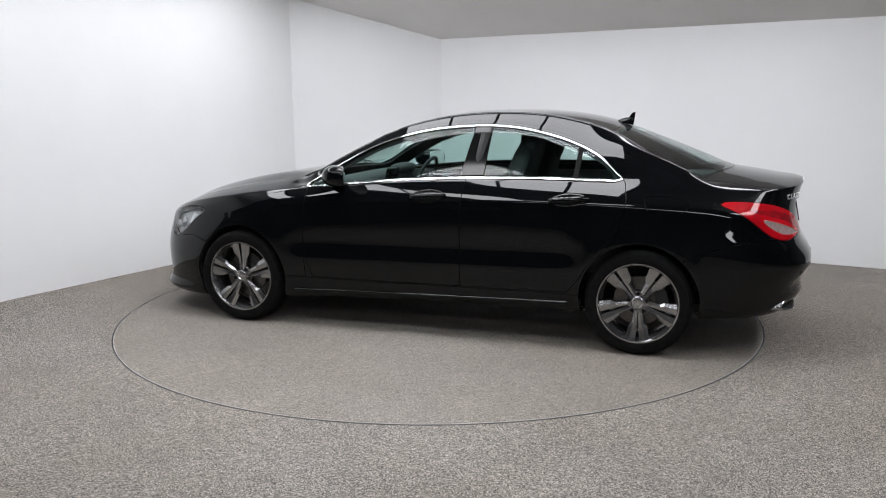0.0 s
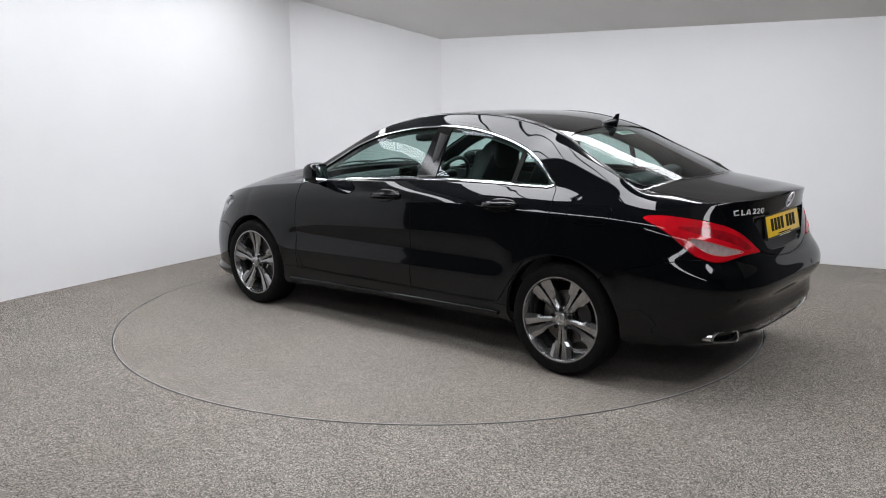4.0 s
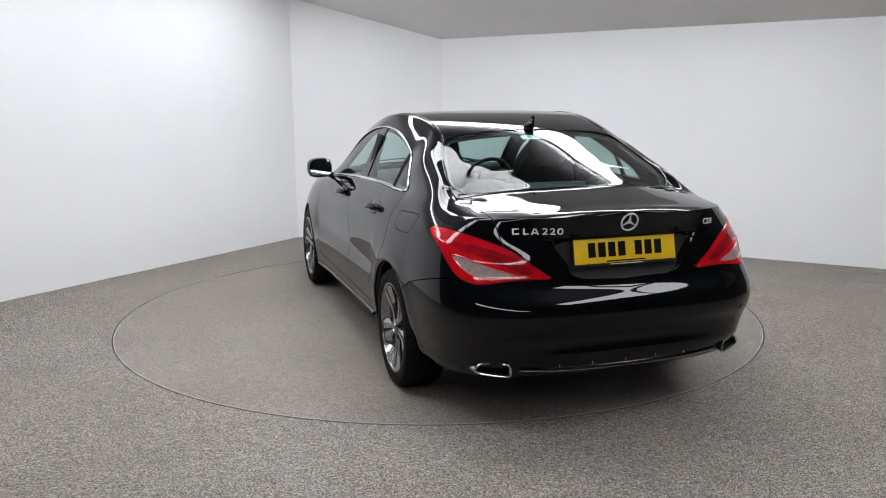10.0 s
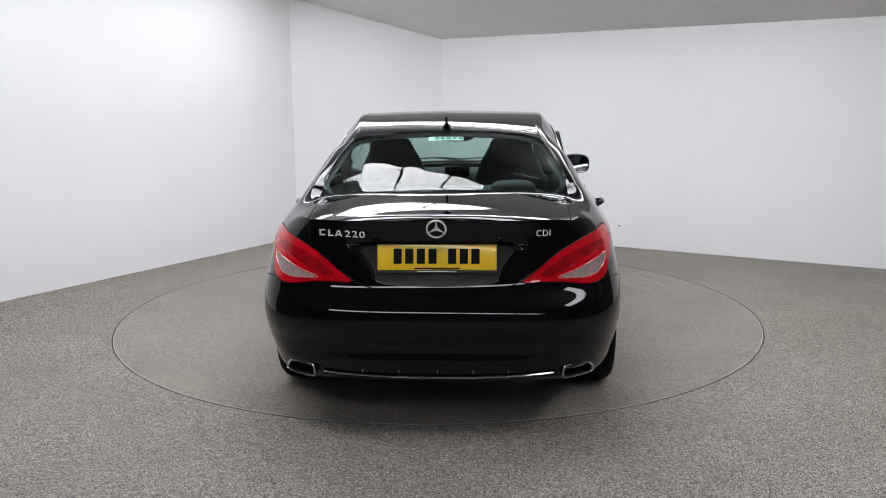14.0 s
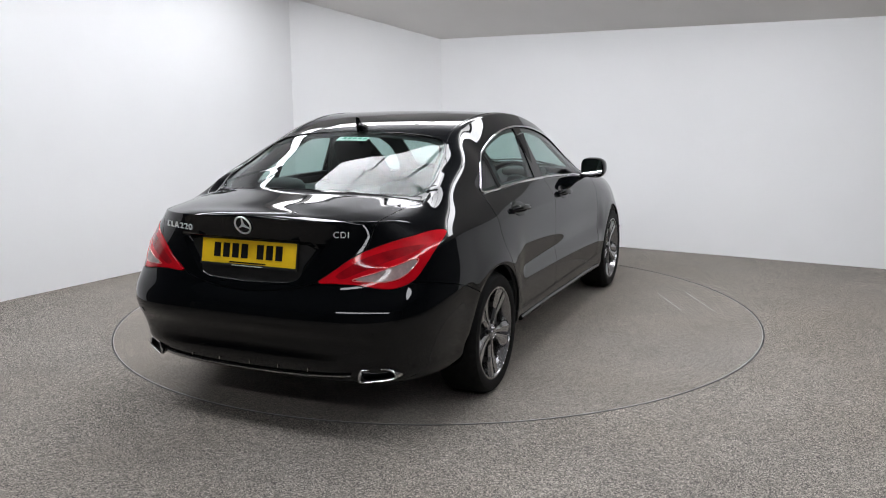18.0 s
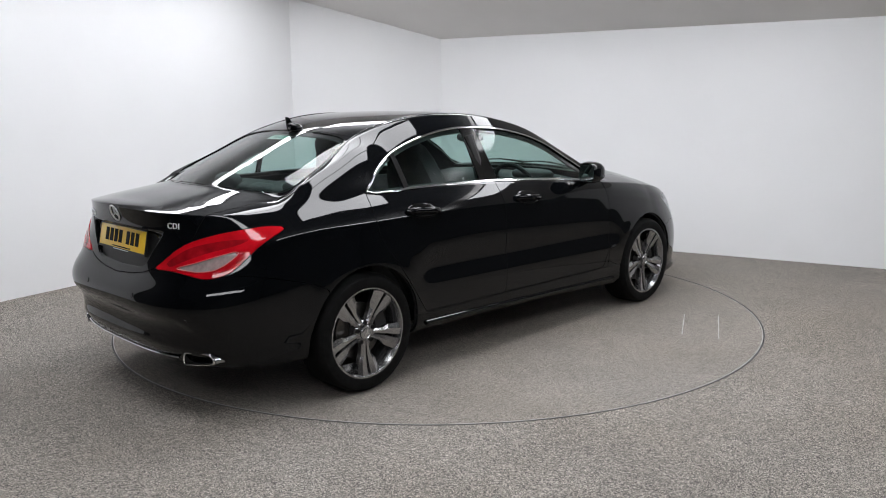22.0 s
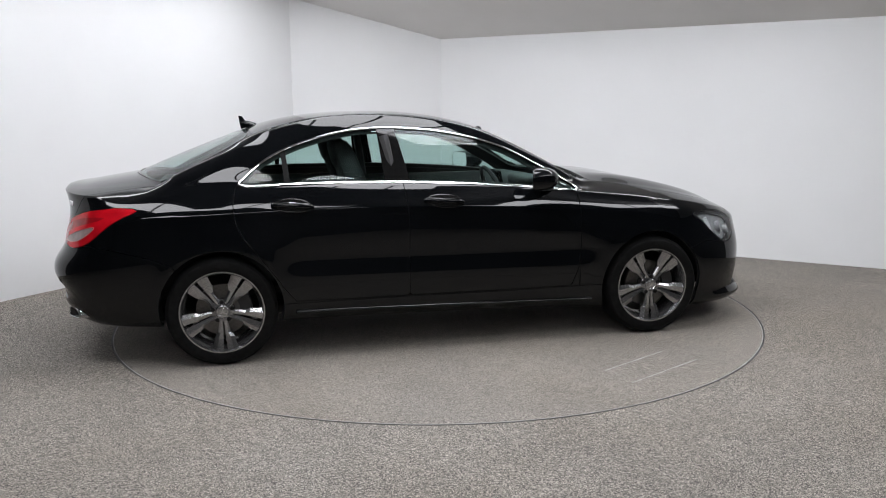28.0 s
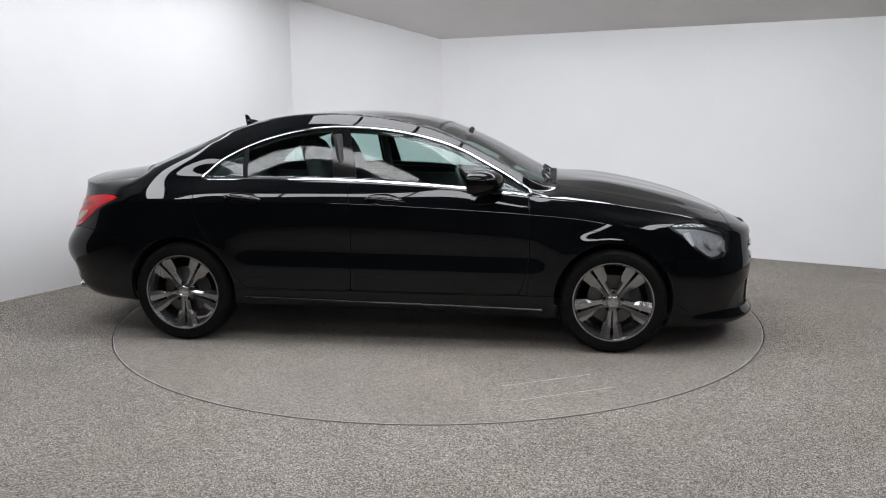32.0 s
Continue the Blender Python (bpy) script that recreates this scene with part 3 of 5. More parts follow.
    # wheel arch flares
    for cx in (-1.35, 1.35):
        r = np.hypot(G[..., 0] - cx, G[..., 2] - 0.33)
        k = np.exp(-((r - 0.36) / 0.06) ** 2) * (G[..., 2] < 0.8)
        G[..., 1] += (0.004 if cx > 0 else 0.007) * k * (G[..., 1] > 0.6)
    # hollow flank: undercut above a crease, then a lower bulge over the sill
    X, Z = G[..., 0], G[..., 2]
    u = Z - (0.592 - 0.012 * X)
    along = step(X, -1.02, -0.86) * (1 - step(X, 0.84, 1.0))
    dent = np.where(u > 0, -0.012 * np.exp(-(u / 0.12) ** 2), -0.012 + 0.018 * step(-u, 0.0, 0.11) - 0.006 * step(-u, 0.11, 0.26))
    G[..., 1] += along * dent * (G[..., 1] > 0.6) * (Z < 0.85)
    # the tail's lower apron is let in, its edge falling outwards to the exhaust tips
    Y = np.abs(G[..., 1])
    tuck = step(-Z, -0.545, -0.475) * (1 - step(Y, 0.53 + 0.9 * np.maximum(0.53 - Z, 0), 0.60 + 0.9 * np.maximum(0.53 - Z, 0)))
    G[..., 0] += (X < -2.0) * tuck * (0.010 - 0.015 * step(-Z, -0.475, -0.35)) * step(Z, 0.25, 0.30)
    du = np.gradient(G, axis=0)
    dv = np.gradient(G, axis=1)
    du[0], du[-1] = du[0] * 0 + np.array([0, 1, 0]), du[-1] * 0 + np.array([0, -1, 0])
    dv[:, -1] = np.array([0, -1, 0])
    N = np.cross(dv, du)
    l = np.linalg.norm(N, axis=2, keepdims=True)
    N = N / np.maximum(l, 1e-12)
    N[0, :, 1] = 0
    N[-1, :, 1] = 0
    N[:, -1, 1] = 0
    first = sum((len(ids) - 1) * div for ids, div in SEG[:4]) + 1
    N[0, first:], N[-1, first:] = N[1, first:], N[-2, first:]
    N[0, first:, 1] = 0
    N[-1, first:, 1] = 0
    N /= np.maximum(np.linalg.norm(N, axis=2, keepdims=True), 1e-9)
    ref = ctrl[:, 8]
    S = np.concatenate([[0], np.cumsum(np.linalg.norm(np.diff(ref, axis=0), axis=1))])
    nv = G.shape[1]
    idx = np.arange(nu * nv).reshape(nu, nv)
    F = [[int(idx[i, j]), int(idx[i, j + 1]), int(idx[i + 1, j + 1]), int(idx[i + 1, j])] for i in range(nu - 1) for j in range(nv - 1)]
    return Skin(G.reshape(-1, 3), N.reshape(-1, 3), np.repeat(S, nv), F)


SKIN = body_skin()


def on_side(x, z, lift=0.0):
    """The point of the car's left side at (x, z), and its normal."""
    ok = (SKIN.N[:, 1] > 0.08)
    P, N = SKIN.P[ok], SKIN.N[ok]
    i = int(np.argmin((P[:, 0] - x) ** 2 + (P[:, 2] - z) ** 2))
    p, n = P[i], N[i]
    y = p[1] - (n[0] * (x - p[0]) + n[2] * (z - p[2])) / n[1]
    return Vector((x, y, z)) + Vector(n) * lift, Vector(n)


def on_top(x, y, lift=0.0):
    """The point of the car's top at (x, y), and its normal."""
    ok = (SKIN.N[:, 2] > 0.15) & (SKIN.P[:, 2] > 0.6)
    P, N = SKIN.P[ok], SKIN.N[ok]
    i = int(np.argmin((P[:, 0] - x) ** 2 + (P[:, 1] - abs(y)) ** 2))
    p, n = P[i], N[i]
    z = p[2] - (n[0] * (x - p[0]) + n[1] * (abs(y) - p[1])) / n[2]
    s = -1 if y < 0 else 1
    return Vector((x, y, z)) + Vector((n[0], n[1] * s, n[2])) * lift, Vector((n[0], n[1] * s, n[2]))


def on_rear(y, z, lift=0.0, nose=False):
    """The point of the car's tail (or nose) at (y, z), and its normal."""
    s = 1 if nose else -1
    ok = (SKIN.N[:, 0] * s > 0.2) & (SKIN.P[:, 0] * s > 1.7)
    P, N = SKIN.P[ok], SKIN.N[ok]
    i = int(np.argmin((P[:, 1] - abs(y)) ** 2 + (P[:, 2] - z) ** 2))
    p, n = P[i], N[i]
    x = p[0] - (n[1] * (abs(y) - p[1]) + n[2] * (z - p[2])) / n[0]
    k = -1 if y < 0 else 1
    n = Vector((n[0], n[1] * k, n[2]))
    return Vector((x, y, z)) + n * lift, n


# ---- outlines of the panels ----
DLO_POINTS = [(-1.20, 1.030), (-.8, 1.034), (-.3, 1.028), (.07, 1.012), (.5, .982), (.845, .945), (.767, 1.018), (.591, 1.118), (.417, 1.208), (.244, 1.268), (.072, 1.308), (-.1, 1.333), (-.306, 1.346), (-.444, 1.344), (-.582, 1.331), (-.72, 1.303), (-.859, 1.264), (-1.0, 1.208), (-1.107, 1.146), (-1.18, 1.08)]
DLO = loop(DLO_POINTS, 8)
BPILLAR = [(-.405, 1.40), (-.300, 1.40), (-.210, 1.0), (-.368, 1.0)]
QDIV = [(-.985, 1.30), (-.955, 1.30), (-.925, 1.0), (-.96, 1.0)]
FRONT_DOOR = [(.835, 1.2), (.838, .93), (.852, .80), (.852, .60), (.83, .46), (.79, .352), (.5, .348), (-.25, .352), (-.247, .50), (-.243, .82), (-.266, 1.02), (-.31, 1.36), (-.1, 1.5), (.9, 1.4)]
REAR_DOOR = [(-.25, .352), (-.247, .50), (-.243, .82), (-.266, 1.02), (-.31, 1.36), (-.5, 1.5), (-1.0, 1.3), (-1.222, 1.05), (-1.245, 1.02), (-1.262, .93), (-1.25, .83), (-1.215, .75), (-1.14, .65), (-1.06, .54), (-.985, .43), (-.93, .358), (-.6, .354)]
FUEL = loop([(-1.362, .94), (-1.385, .872), (-1.42, .856), (-1.55, .858), (-1.605, .88), (-1.612, .94), (-1.57, .952), (-1.42, .948)], 4)
REAR_BUMPER = [(-1.6, 0), (-1.6, .59), (-1.72, .645), (-1.84, .677), (-1.95, .703), (-2.05, .718), (-2.6, .735), (-2.6, 0)]
FRONT_BUMPER = [(1.62, 0), (1.62, .55), (1.74, .585), (1.88, .575), (2.0, .560), (2.06, .60), (2.075, .68), (2.05, .76), (2.03, .86), (2.6, .95), (2.6, 0)]
INTAKE = [(2.04, .245), (2.22, .235), (2.24, .38), (2.17, .40), (2.10, .35)]
HEADLAMP = loop([(1.668, .760), (1.77, .780), (1.91, .762), (2.02, .720), (2.055, .675), (2.04, .60), (2.0, .566), (1.92, .564), (1.83, .628), (1.75, .70)], 6)
TAIL_LAMP = loop([(1.045, .914), (.952, .927), (.863, .922), (.773, .910), (.70, .893), (.60, .860), (.475, .80), (.40, .755), (.350, .722), (.44, .7235), (.53, .721), (.60, .712), (.683, .703), (.743, .711), (.80, .730), (.84, .760), (.893, .808), (.965, .868)], 6)
REVERSE = loop([(.757, .822), (.70, .803), (.62, .772), (.53, .742), (.60, .735), (.655, .733), (.71, .745), (.745, .780)], 5)
DEEP_RED = loop([(.44, .752), (.50, .79), (.60, .835), (.70, .862), (.80, .875), (.88, .872), (.80, .846), (.68, .815), (.56, .775), (.48, .745)], 5)
LID = [(0, .668), (.16, .678), (.267, .695), (.347, .718), (.40, .755), (.475, .80), (.56, .845), (.575, .89), (.588, .96), (.60, 1.01), (.66, 1.2), (0, 1.2)]
NICHE = [(-.4, .908), (.415, .908), (.405, .893), (.33, .80), (.272, .730), (.22, .714), (0, .705), (-.4, .705)]
HOOD = loop([(1.005, 0), (1.005, .3), (1.012, .52), (1.05, .585), (1.3, .635), (1.6, .632), (1.8, .575), (1.96, .47), (2.035, .30), (2.06, .12), (2.065, 0), (2.06, -.3), (1.5, -.7), (1.01, -.4)], 8)
SHIELD = [(.965, -.2), (.965, .3), (.945, .5), (.915, .63), (.85, .655), (.7, .62), (.5, .588), (.32, .56), (.275, .52), (.262, .3), (.262, -.2)]
BACKLIGHT = [(-1.165, -.2), (-1.165, .25), (-1.158, .42), (-1.172, .50), (-1.22, .543), (-1.31, .572), (-1.45, .604), (-1.54, .622), (-1.60, .612), (-1.67, .572), (-1.71, .50), (-1.75, .43), (-1.80, .28), (-1.827, .12), (-1.832, 0), (-1.832, -.2)]
ROOF = [(.25, -.2), (.25, .3), (.262, .50), (.2, .535), (0, .525), (-.4, .512), (-.8, .505), (-1.13, .505), (-1.146, .42), (-1.153, .25), (-1.153, -.2)]


def arch(cx):
    return lambda s: np.maximum(np.hypot(s.P[:, 0] - cx, s.P[:, 2] - 0.325) - 0.352, np.maximum(0.35 - s.P[:, 1], s.P[:, 2] - 0.9))


def side(poly):
    return lambda s: inside(poly, s.P[:, 0], s.P[:, 2])


def top(poly, z0=0.6):
    return lambda s: np.maximum(inside(poly, s.P[:, 0], s.P[:, 1]), z0 - s.P[:, 2])


def girth(poly):
    return lambda s: inside(poly, s.S, s.P[:, 2])


def lid(s):
    return np.maximum(inside(LID + [(-.3, 1.2), (-.3, .662)], s.P[:, 1], s.P[:, 2]), s.P[:, 0] + 1.852 - 0.55 * s.P[:, 1] ** 2)


def under_frame(poly):
    """A door's outline, ended at the upper edge of the window opening."""
    head = [q for q in DLO_POINTS if q[0] <= .845][5:] + [(-1.20, 1.030)]
    edge = spline(head)
    return lambda s: np.maximum(inside(poly, s.P[:, 0], s.P[:, 2]), s.P[:, 2] - edge(s.P[:, 0]) - 0.006)


def sill(s):
    return inside([(-1.1, 0), (-1.1, .345), (-.9, .345), (-.25, .345), (.5, .341), (.8, .345), (1.1, .345), (1.1, 0)], s.P[:, 0], s.P[:, 2])


def fender(s):
    return inside([(.845, 0), (.845, 1.3), (1.04, .99), (1.3, 1.2), (3, 1.2), (3, 0)], s.P[:, 0], s.P[:, 2])


CAR = new("car")
tagged(CAR, "glossy black four-door coupe saloon parked on the turntable", "car")
GAP = 0.0022


def headlamp_parts(lamp, s):
    """Reflector bowls, lens barrels and the light bar behind the lens."""
    for x, z, r in ((1.93, .665, .042), (2.02, .635, .036)):
        p, n = on_side(x, z, -0.03)
        n = (n + Vector((0.6, 0, 0))).normalized()
        m = Matrix.Translation(p) @ n.to_track_quat("Z", "Y").to_matrix().to_4x4()
        bm = bmesh.new()
        bmesh.ops.create_cone(bm, cap_ends=True, radius1=r * 0.8, radius2=r, depth=0.03, segments=24, matrix=m)
        if s < 0:
            bmesh.ops.scale(bm, vec=(1, -1, 1), verts=bm.verts[:])
        part("lens_barrel", bm, LAMPGREY, lamp)
    bar = [on_side(x, z, -0.012)[0] for x, z in ((1.775, .728), (1.786, .703), (1.80, .672), (1.806, .645))]
    bm = bmesh.new()
    tube(bm, bar, 0.024, 8, False, 0.4, on_side(1.86, .69)[1])
    if s < 0:
        bmesh.ops.scale(bm, vec=(1, -1, 1), verts=bm.verts[:])
    part("light_bar", bm, BADGE, lamp)


def build_body():
    skin = SKIN
    for cx in (-1.35, 1.35):
        skin = skin.split(arch(cx)(skin))[1]
    shell = skin.split(side(DLO)(skin) + 0.02)[1]
    for f in (top(SHIELD, 1.0), top(BACKLIGHT, 1.0), side(HEADLAMP)):
        shell = shell.split(f(shell) + 0.02)[1]
    # added inner skin, black so the gaps between panels look shaded
    panel("body_shell", shell, TRIM, CAR, both=True, inset=0.02, edge=0.01)
    dlo, skin = skin.take(side(DLO), 0.0)
    shield, skin = skin.take(top(SHIELD, 1.0), GAP)
    back, skin = skin.take(top(BACKLIGHT, 1.0), GAP)
    hood, skin = skin.take(top(HOOD, 0.64), GAP)
    lamp, skin = skin.take(girth(TAIL_LAMP), GAP)
    head, skin = skin.take(side(HEADLAMP), GAP)
    boot, skin = skin.take(lid, GAP)
    niche, boot = boot.split(inside(NICHE, boot.P[:, 1], boot.P[:, 2]))
    
    def band(z):
        return 0.004 + 0.032 * np.clip((z - 0.73) / 0.06, 0, 1)

    floor_of, cheek = niche.split(inside(NICHE, niche.P[:, 1], niche.P[:, 2]) + band(niche.P[:, 2]))
    panel("plate_recess", floor_of, PAINT, CAR, both=True, inset=0.03, edge=0.0)
    depth = np.clip(-inside(NICHE, cheek.P[:, 1], cheek.P[:, 2]) / band(cheek.P[:, 2]), 0, 1)
    eps = 0.001
    gy = (inside(NICHE, cheek.P[:, 1] + eps, cheek.P[:, 2]) - inside(NICHE, cheek.P[:, 1] - eps, cheek.P[:, 2])) / (2 * eps)
    gz = (inside(NICHE, cheek.P[:, 1], cheek.P[:, 2] + eps) - inside(NICHE, cheek.P[:, 1], cheek.P[:, 2] - eps)) / (2 * eps)
    slope = (0.35 + 0.9 * depth)[:, None]
    tilted = cheek.N - slope * np.stack([gy * 0, gy, gz], 1)
    tilted /= np.linalg.norm(tilted, axis=1)[:, None]
    sloped = Skin(cheek.P - cheek.N * (0.03 * depth ** 1.4)[:, None], tilted, cheek.S, cheek.F)
    panel("recess_edge", sloped, PAINT, CAR, both=True, edge=0.0)
    rear_b, skin = skin.take(side(REAR_BUMPER), GAP)
    front_b, skin = skin.take(side(FRONT_BUMPER), GAP)
    grille, front_b = front_b.take(lambda k: np.maximum(inside([(-.5, .66), (.40, .66), (.46, .58), (.40, .44), (-.5, .44)], k.P[:, 1], k.P[:, 2]), 1.9 - k.P[:, 0]), 0.002)
    intake, front_b = front_b.take(side(INTAKE), 0.002)
    panel("grille", grille, TRIM, CAR, both=True, inset=0.02, edge=0)
    door_f, skin = skin.take(under_frame(FRONT_DOOR), GAP)
    door_r, skin = skin.take(under_frame(REAR_DOOR), GAP)
    sills, skin = skin.take(sill, GAP)
    roof, skin = skin.take(top(ROOF, 1.1), GAP)
    wing, quarter = skin.take(fender, GAP)
    flap, quarter_l = quarter.take(side(FUEL), 0.0016)
    panel("windscreen", shield, GLASS, CAR, both=True, inset=0.003, edge=0.0)
    panel("rear_window", back, GLASS, CAR, both=True, inset=0.003, edge=0.0)
    bm = bmesh.new()
    edge_line = [q for q in BACKLIGHT if q[1] >= 0]
    edge_line = [on_top(x, y, 0.0015) for x, y in edge_line + [(x, -y) for x, y in edge_line[::-1]][1:]]
    tube(bm, [p for p, _ in edge_line], 0.003, 6, True, 0.6, [n for _, n in edge_line])
    part("rear_window_trim", bm, GLOSS, CAR, "thin glossy seal round the rear window")
    # a slim moulding along the roof's edge, carried on to the windscreen's foot and the rear window's corner as an
    # added round bar that catches the edge highlight
    line = spline([(.90, .632), (.85, .655), (.7, .622), (.5, .590), (.32, .562), (.2, .540), (0, .529), (-.4, .516), (-.8, .509), (-1.1, .512), (-1.2, .535), (-1.31, .574), (-1.45, .606), (-1.54, .624)])
    xs = np.linspace(.90, -1.54, 90)
    edge_line = [on_top(x, y, 0.0) for x, y in zip(xs, line(xs))]
    for s in (1, -1):
        bm = bmesh.new()
        tube(bm, [p for p, _ in edge_line], 0.0058, 8, False, 0.55, [n for _, n in edge_line])
        if s < 0:
            bmesh.ops.scale(bm, vec=(1, -1, 1), verts=bm.verts[:])
        part("roof_moulding", bm, PAINT, CAR, "slim gloss black roof moulding")
    panel("bonnet", hood, PAINT, CAR, both=True)
    panel("boot_lid", boot, PAINT, CAR, both=True, edge=0.012)
    panel("rear_bumper", rear_b, PAINT, CAR, both=True)
    panel("front_bumper", front_b, PAINT, CAR, both=True)
    panel("roof", roof, PAINT, CAR, both=True)
    for s in (1, -1):
        clear, red = lamp.take(lambda k: np.maximum(inside(REVERSE, k.P[:, 1], k.P[:, 2]), k.P[:, 0] + 1.95), 0.0)
        deep, red = red.take(lambda k: inside(DEEP_RED, k.S, k.P[:, 2]), 0.0)
        tl = panel("tail_lamp", red, REDLENS, CAR, s, inset=-0.003, edge=0.02, label="glossy red wrap-round tail lamp")
        panel("reversing_lens", clear, WHITELENS, tl, s, inset=-0.002, edge=0.01, label="clear white reversing lens")
        rim = [on_rear(y, z, 0.0035)[0] for y, z in REVERSE]
        bm = bmesh.new()
        tube(bm, rim, 0.0022, 6, True, 1.0, (-1, 0, 0))
        if s < 0:
            bmesh.ops.scale(bm, vec=(1, -1, 1), verts=bm.verts[:])
        part("lens_edge", bm, PINKEDGE, tl, "pale edge of the reversing lens")
        panel("inner_lens", deep, REDDARK, tl, s, inset=-0.002, edge=0.01, label="dark red inner lens")
        hl = panel("headlamp", head, CLEAR, CAR, s, edge=0.0, label="clear wrap-round headlamp")
        panel("lamp_housing", head, LAMPGREY, hl, s, inset=0.035, edge=-0.035)
        headlamp_parts(hl, s)
        panel("air_intake", intake, TRIM, CAR, s, inset=0.015, edge=0, label="matt black air intake")
        panel("front_door", door_f, PAINT, CAR, s)
        panel("rear_door", door_r, PAINT, CAR, s)
        panel("sill", sills, PAINT, CAR, s)
        panel("front_wing", wing, PAINT, CAR, s)
        panel("rear_quarter", quarter_l if s > 0 else quarter, PAINT, CAR, s)
        if s > 0:
            panel("fuel_flap", flap, PAINT, CAR, s)
        # panes and pillars within the window opening
        post, rest = dlo.take(side(BPILLAR), 0.001)
        bar, rest = rest.take(side(QDIV), 0.001)
        front, rest = rest.split(-.3 - rest.P[:, 0])
        mid, quart = rest.split(-.955 - rest.P[:, 0])
        panel("door_pillar", post, GLOSS, CAR, s, inset=0.001, label="gloss black pillar cover")
        panel("window_divider", bar, GROOVE, CAR, s, inset=0.002)
        panel("front_side_window", front, GLASS, CAR, s, inset=0.005, edge=0)
        panel("rear_side_window", mid, GLASS, CAR, s, inset=0.005, edge=0)
        panel("quarter_window", quart, GLASS, CAR, s, inset=0.005, edge=0)
        # bright frame round the windows
        ring = [on_side(x, z, 0.003) for x, z in DLO[::2]]
        bm = bmesh.new()
        tube(bm, [p for p, _ in ring], 0.0064, 8, True, 0.5, [n for _, n in ring])
        if s < 0:
            bmesh.ops.scale(bm, vec=(1, -1, 1), verts=bm.verts[:])
        trim = part("window_trim", bm, CHROME, CAR, "polished chrome window frame strip")
        belt = [on_side(x, z - 0.004, 0.004) for x, z in zip(np.linspace(-1.19, .83, 50), spline([(-1.20, 1.030), (-.8, 1.034), (-.3, 1.028), (.07, 1.012), (.5, .982), (.845, .945)])(np.linspace(-1.19, .83, 50)))]
        bm = bmesh.new()
        tube(bm, [p for p, _ in belt], 0.0088, 8, False, 0.4, [n for _, n in belt])
        if s < 0:
            bmesh.ops.scale(bm, vec=(1, -1, 1), verts=bm.verts[:])
        part("belt_strip", bm, CHROME, trim, "polished chrome belt strip")


build_body()


# ---- wheels ----
def build_wheel():
    """One wheel about the y axis, its face towards +y."""
    bm = bmesh.new()
    R, rr = 0.317, 0.238
    prof = [(rr - .012, -.085), (rr + .004, -.105), (.27, -.112), (.295, -.107), (.309, -.092), (R, -.07), (R, .07), (.309, .092), (.295, .107), (.27, .112), (rr + .006, .106), (rr - .003, .094)]
    lathe(bm, prof, 72)
    hub = part("tyre", bm, RUBBER, None)
    bm = bmesh.new()
    lathe(bm, [(rr - .002, .094), (rr + .003, .102), (rr - .006, .103), (rr - .014, .088), (rr - .03, .05), (rr - .035, -.06), (rr - .01, -.10)], 72)
    barrel = part("rim", bm, ALLOY_GREY, None)
    return hub, barrel


def spokes():
    """Five pairs of faceted twin spokes."""
    bm = bmesh.new()
    for i in range(5):
        base = math.pi / 2 + i * 2 * math.pi / 5 + math.pi
        for s in (-1, 1):
            rows = []
            for r, a0, a1, y, d in ((.045, .002, .023, .078, .04), (.09, .004, .030, .076, .035), (.125, .0055, .037, .078, .032), (.148, .0068, .056, .081, .03), (.19, .0088, .066, .087, .028), (.2325, .011, .079, .096, .025)):
                mid = a0 * 0.45 + a1 * 0.55
                row = []
                for off, yy in ((a0, y), (mid, y + .003), (a1, y - .006), (a1 * .96, y - d), (a0 * 1.2, y - d)):
                    c, sn = math.cos(base), math.sin(base)
                    o = off * s
                    row.append(bm.verts.new((r * c - o * sn, yy, r * sn + o * c)))
                rows.append(row)
            for a, b in zip(rows, rows[1:]):
                for k in range(5):
                    l = (k + 1) % 5
                    f = (a[k], a[l], b[l], b[k])
                    bm.faces.new(f)
            bm.faces.new(rows[0])
            bm.faces.new(rows[-1][::-1])
    return bm


